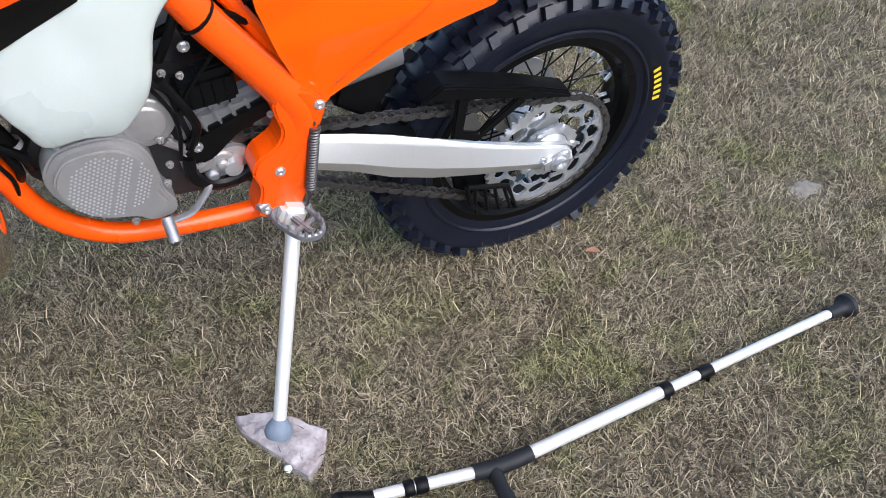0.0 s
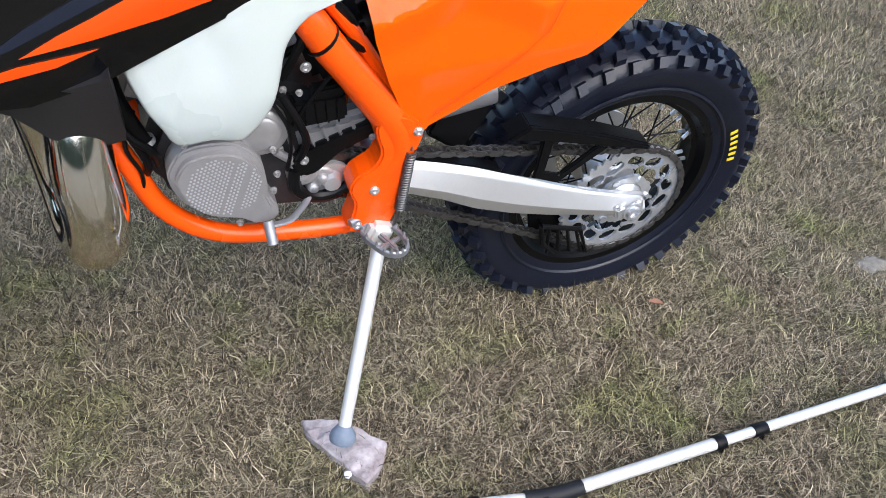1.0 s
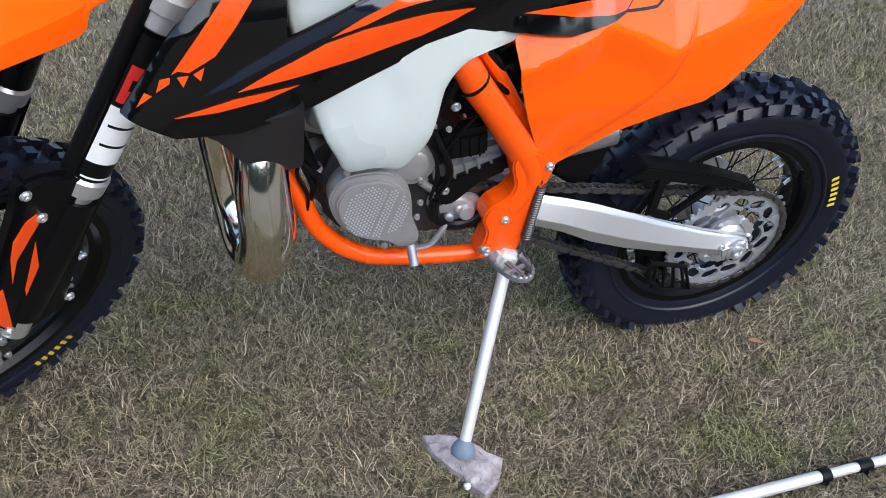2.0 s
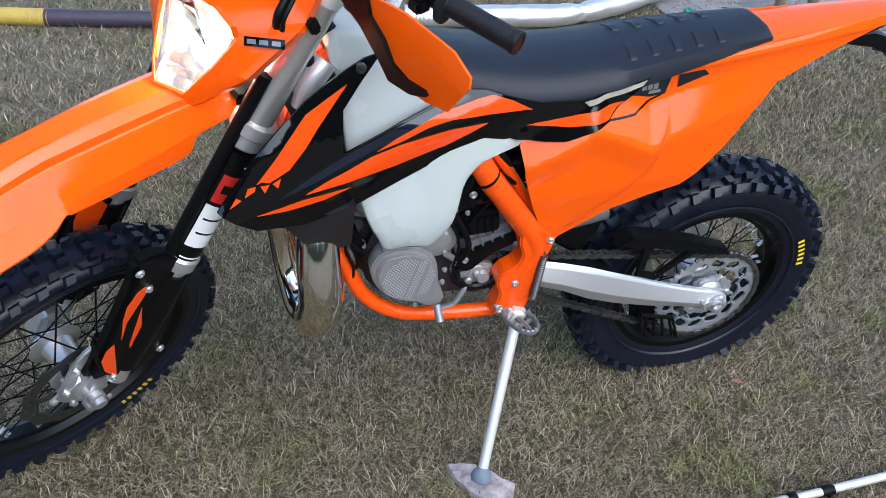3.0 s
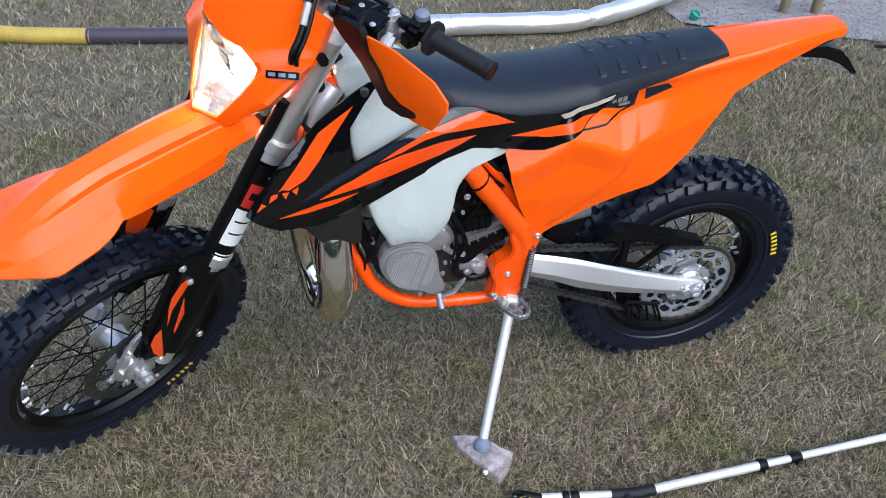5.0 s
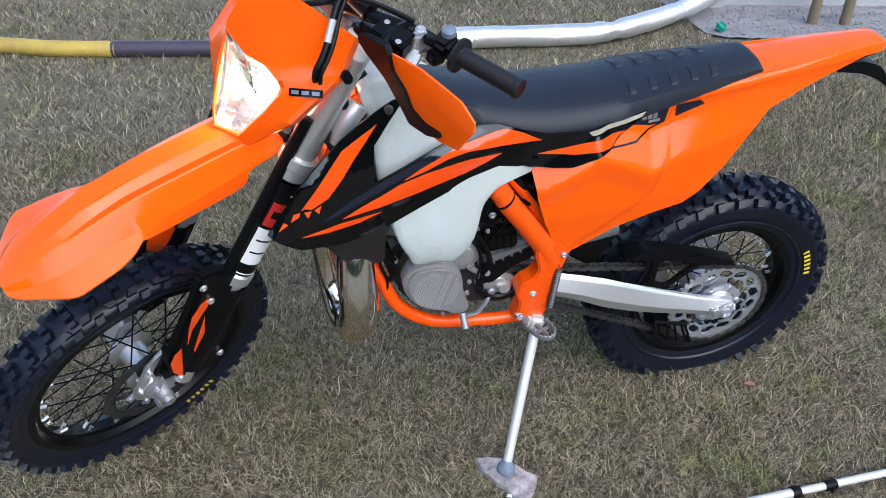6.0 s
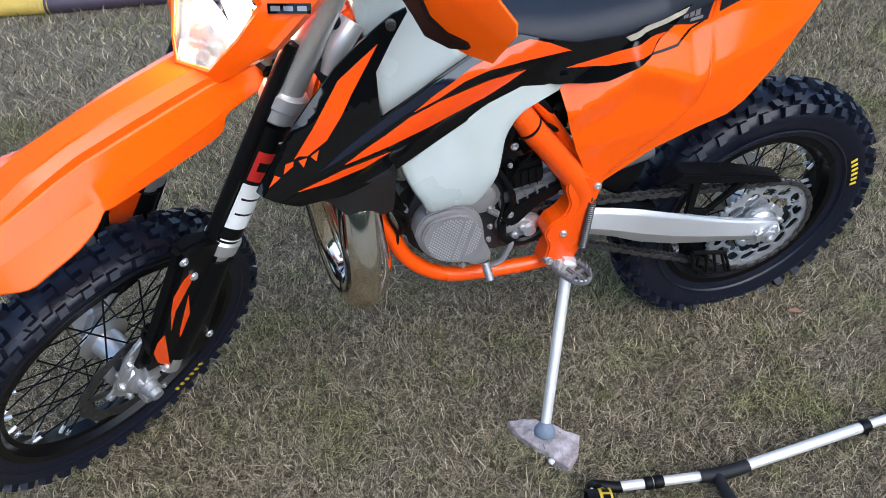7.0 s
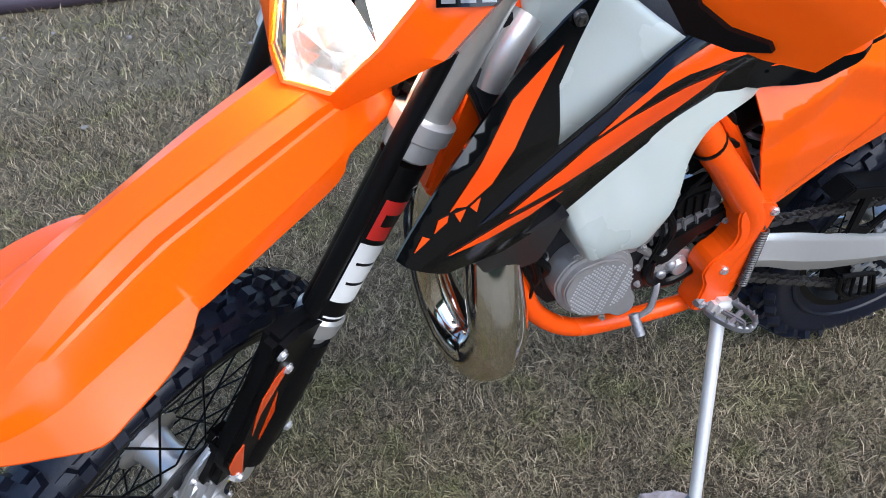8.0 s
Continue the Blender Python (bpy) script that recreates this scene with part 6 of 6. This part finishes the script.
def bare_patch(x, y):
    bm = bmesh.new()
    mid = bm.verts.new((x, y, -0.010))
    ring = []
    for k in range(28):
        a = 2 * math.pi * k / 28
        r = 1 + 0.35 * noise.noise(Vector((math.cos(a) * 1.5, math.sin(a) * 1.5, 4.0)))
        ring.append(bm.verts.new((x + 0.048 * r * math.cos(a), y + 0.032 * r * math.sin(a), -0.022)))
    for k in range(28):
        bm.faces.new((mid, ring[k], ring[(k + 1) % 28]))
    return tagged(link("soil_patch", bm, DUST), "pale bare patch of dusty soil in the grass", "soil")


bare_patch(1.505, 0.708)
WORN = [(1.49, 0.70, 0.09), (1.30, 0.47, 0.05), (0.33, 1.05, 0.05)]

# ---- grass ----


def grass_material():
    """Blades from dark litter to straw; patches of green and of grey-brown dead grass."""
    m = bpy.data.materials.new("grass_blades")
    m.use_nodes = True
    nt = m.node_tree
    b = nt.nodes["Principled BSDF"]
    geo, ramp, co = (nt.nodes.new(k) for k in ("ShaderNodeNewGeometry", "ShaderNodeValToRGB", "ShaderNodeTexCoord"))
    els = ramp.color_ramp.elements
    els[0].position, els[0].color = 0.0, (0.022, 0.018, 0.011, 1)
    els[1].position, els[1].color = 1.0, (0.68, 0.585, 0.41, 1)
    for pos, col in ((0.28, (0.084, 0.068, 0.042, 1)), (0.62, (0.240, 0.200, 0.128, 1)), (0.90, (0.435, 0.366, 0.248, 1))):
        e = els.new(pos)
        e.color = col
    nt.links.new(geo.outputs["Random Per Island"], ramp.inputs[0])
    last = ramp.outputs["Color"]
    for scale, seed, lo, hi, most, tint in ((3.2, 0.0, 0.52, 0.68, 0.8, (0.80, 0.94, 0.58, 1)), (9.0, 5.0, 0.54, 0.70, 0.6, (0.72, 0.90, 0.50, 1)), (4.5, 11.0, 0.50, 0.68, 0.7, (0.88, 0.84, 0.86, 1)), (1.3, 17.0, 0.45, 0.70, 0.6, (0.78, 0.77, 0.74, 1))):
        mp, nz, rg, mul = (nt.nodes.new(k) for k in ("ShaderNodeMapping", "ShaderNodeTexNoise", "ShaderNodeMapRange", "ShaderNodeMix"))
        mp.inputs["Location"].default_value = (seed, seed * 0.7, 0)
        nz.inputs["Scale"].default_value, nz.inputs["Detail"].default_value = scale, 5
        rg.inputs["From Min"].default_value, rg.inputs["From Max"].default_value, rg.inputs["To Max"].default_value = lo, hi, most
        mul.data_type, mul.blend_type = "RGBA", "MULTIPLY"
        mul.inputs["B"].default_value = tint
        nt.links.new(co.outputs["Object"], mp.inputs["Vector"])
        nt.links.new(mp.outputs[0], nz.inputs["Vector"])
        nt.links.new(nz.outputs["Fac"], rg.inputs["Value"])
        nt.links.new(rg.outputs[0], mul.inputs["Factor"])
        nt.links.new(last, mul.inputs["A"])
        last = mul.outputs["Result"]
    nt.links.new(last, b.inputs["Base Color"])
    b.inputs["Roughness"].default_value = 0.75
    b.inputs["Specular IOR Level"].default_value = 0.25
    return m


GRASS = grass_material()


def build_grass(name, x0, x1, y0, y1, density, length, width, seed, label, keep=None, fade=0.0, joints=3, upright=0.0):
    rng = np.random.default_rng(seed)
    n = int((x1 - x0) * (y1 - y0) * density)
    x, y = rng.uniform(x0, x1, n), rng.uniform(y0, y1, n)
    if keep is not None:
        ok = keep(x, y)
        x, y = x[ok], y[ok]
        n = len(x)
    if fade:
        edge = np.minimum(np.minimum(x - x0, x1 - x), np.minimum(y - y0, y1 - y))
        ok = rng.uniform(0, 1, n) < np.clip(edge / fade, 0, 1)
        x, y = x[ok], y[ok]
        n = len(x)
    z = np.array([ground_height(a, b) for a, b in zip(x, y)]) - 0.002
    # tufts share a direction
    cell = np.floor(x * 18).astype(int) * 7919 + np.floor(y * 18).astype(int) * 104729
    tuft = np.sin(cell * 12.9898) * 43758.5453
    tuft = (tuft - np.floor(tuft)) * 2 * np.pi
    az = tuft + rng.normal(0, 2.0, n)
    lean = np.clip(rng.normal(1.22 - upright, 0.25, n), 0.3, 1.5)
    ln = length * rng.uniform(0.5, 1.35, n)
    for wx, wy, wr in WORN:
        ln *= 1 - 0.7 * np.exp(-((x - wx) ** 2 + (y - wy) ** 2) / wr ** 2)
    wd = width * rng.uniform(0.6, 1.3, n)
    dx, dy = np.cos(az), np.sin(az)
    sx, sy = -dy * wd / 2, dx * wd / 2
    # each blade: joints that turn and sink at random
    rows = [(x, y, z)]
    px, py, pz, a, l = x, y, z, az, lean
    for k in range(joints):
        seg = ln * ((0.4, 0.33, 0.27) if joints == 3 else (0.55, 0.45))[k]
        px, py = px + np.cos(a) * seg * np.sin(l), py + np.sin(a) * seg * np.sin(l)
        pz = np.maximum(pz + seg * np.cos(l), z + 0.003)
        rows.append((px, py, pz))
        a = a + rng.normal(0, 0.75, n)
        l = np.clip(l + rng.uniform(0.0, 0.45, n), 0.2, 2.1)
    nv = 2 * joints + 1
    v = np.empty((n, nv, 3), np.float32)
    for k in range(joints):
        rx, ry, rz = rows[k]
        w = (1.0, 0.9, 0.7)[k]
        v[:, 2 * k], v[:, 2 * k + 1] = np.stack((rx - sx * w, ry - sy * w, rz), 1), np.stack((rx + sx * w, ry + sy * w, rz), 1)
    v[:, nv - 1] = np.stack(rows[joints], 1)
    base = (np.arange(n) * nv)[:, None]
    shape = ((0, 1, 3), (0, 3, 2), (2, 3, 5), (2, 5, 4), (4, 5, 6)) if joints == 3 else ((0, 1, 3), (0, 3, 2), (2, 3, 4))
    tri = np.concatenate([base + np.array(t) for t in shape], 1).reshape(-1, 3)
    me = bpy.data.meshes.new(name)
    me.vertices.add(n * nv)
    me.vertices.foreach_set("co", v.ravel())
    me.loops.add(len(tri) * 3)
    me.loops.foreach_set("vertex_index", tri.ravel().astype(np.int32))
    me.polygons.add(len(tri))
    me.polygons.foreach_set("loop_start", np.arange(0, len(tri) * 3, 3, dtype=np.int32))
    me.update(calc_edges=True)
    me.materials.append(GRASS)
    return tagged(new(name, me), label, "grass", kind="stuff")


LAWN = "short dry matted lawn grass, straw and green"
build_grass("grass", -1.25, 2.0, -0.1, 1.75, 40000, 0.036, 0.0019, 3, LAWN, fade=0.15, joints=2, upright=0.10)
build_grass("grass", -1.15, 1.85, -0.1, 1.6, 30000, 0.046, 0.0017, 13, LAWN, fade=0.2, upright=0.22)
build_grass("grass", -2.0, 3.0, -0.3, 2.9, 26000, 0.040, 0.0023, 4, LAWN, lambda x, y: ~((x > -1.1) & (x < 1.85) & (y > 0.05) & (y < 1.6)), 0.25, joints=2, upright=0.2)
build_grass("grass", -4.6, 5.1, 2.5, 6.1, 5600, 0.048, 0.0036, 5, "short dry lawn grass further off",
            lambda x, y: ~((x > 2.15) & (y > 3.40 - 0.42 * (x - 2.15))), 0.5, joints=2, upright=0.2)
build_grass("grass", -8.0, 8.0, -4.5, 8.5, 500, 0.055, 0.006, 6, "short dry lawn grass at the edges",
            lambda x, y: ~((x > -1.8) & (x < 2.8) & (y > -0.1) & (y < 6)) & ~((x > 2.15) & (y > 3.40 - 0.42 * (x - 2.15)) & (x < 5.2) & (y < 5.3)), 2.0, joints=2)
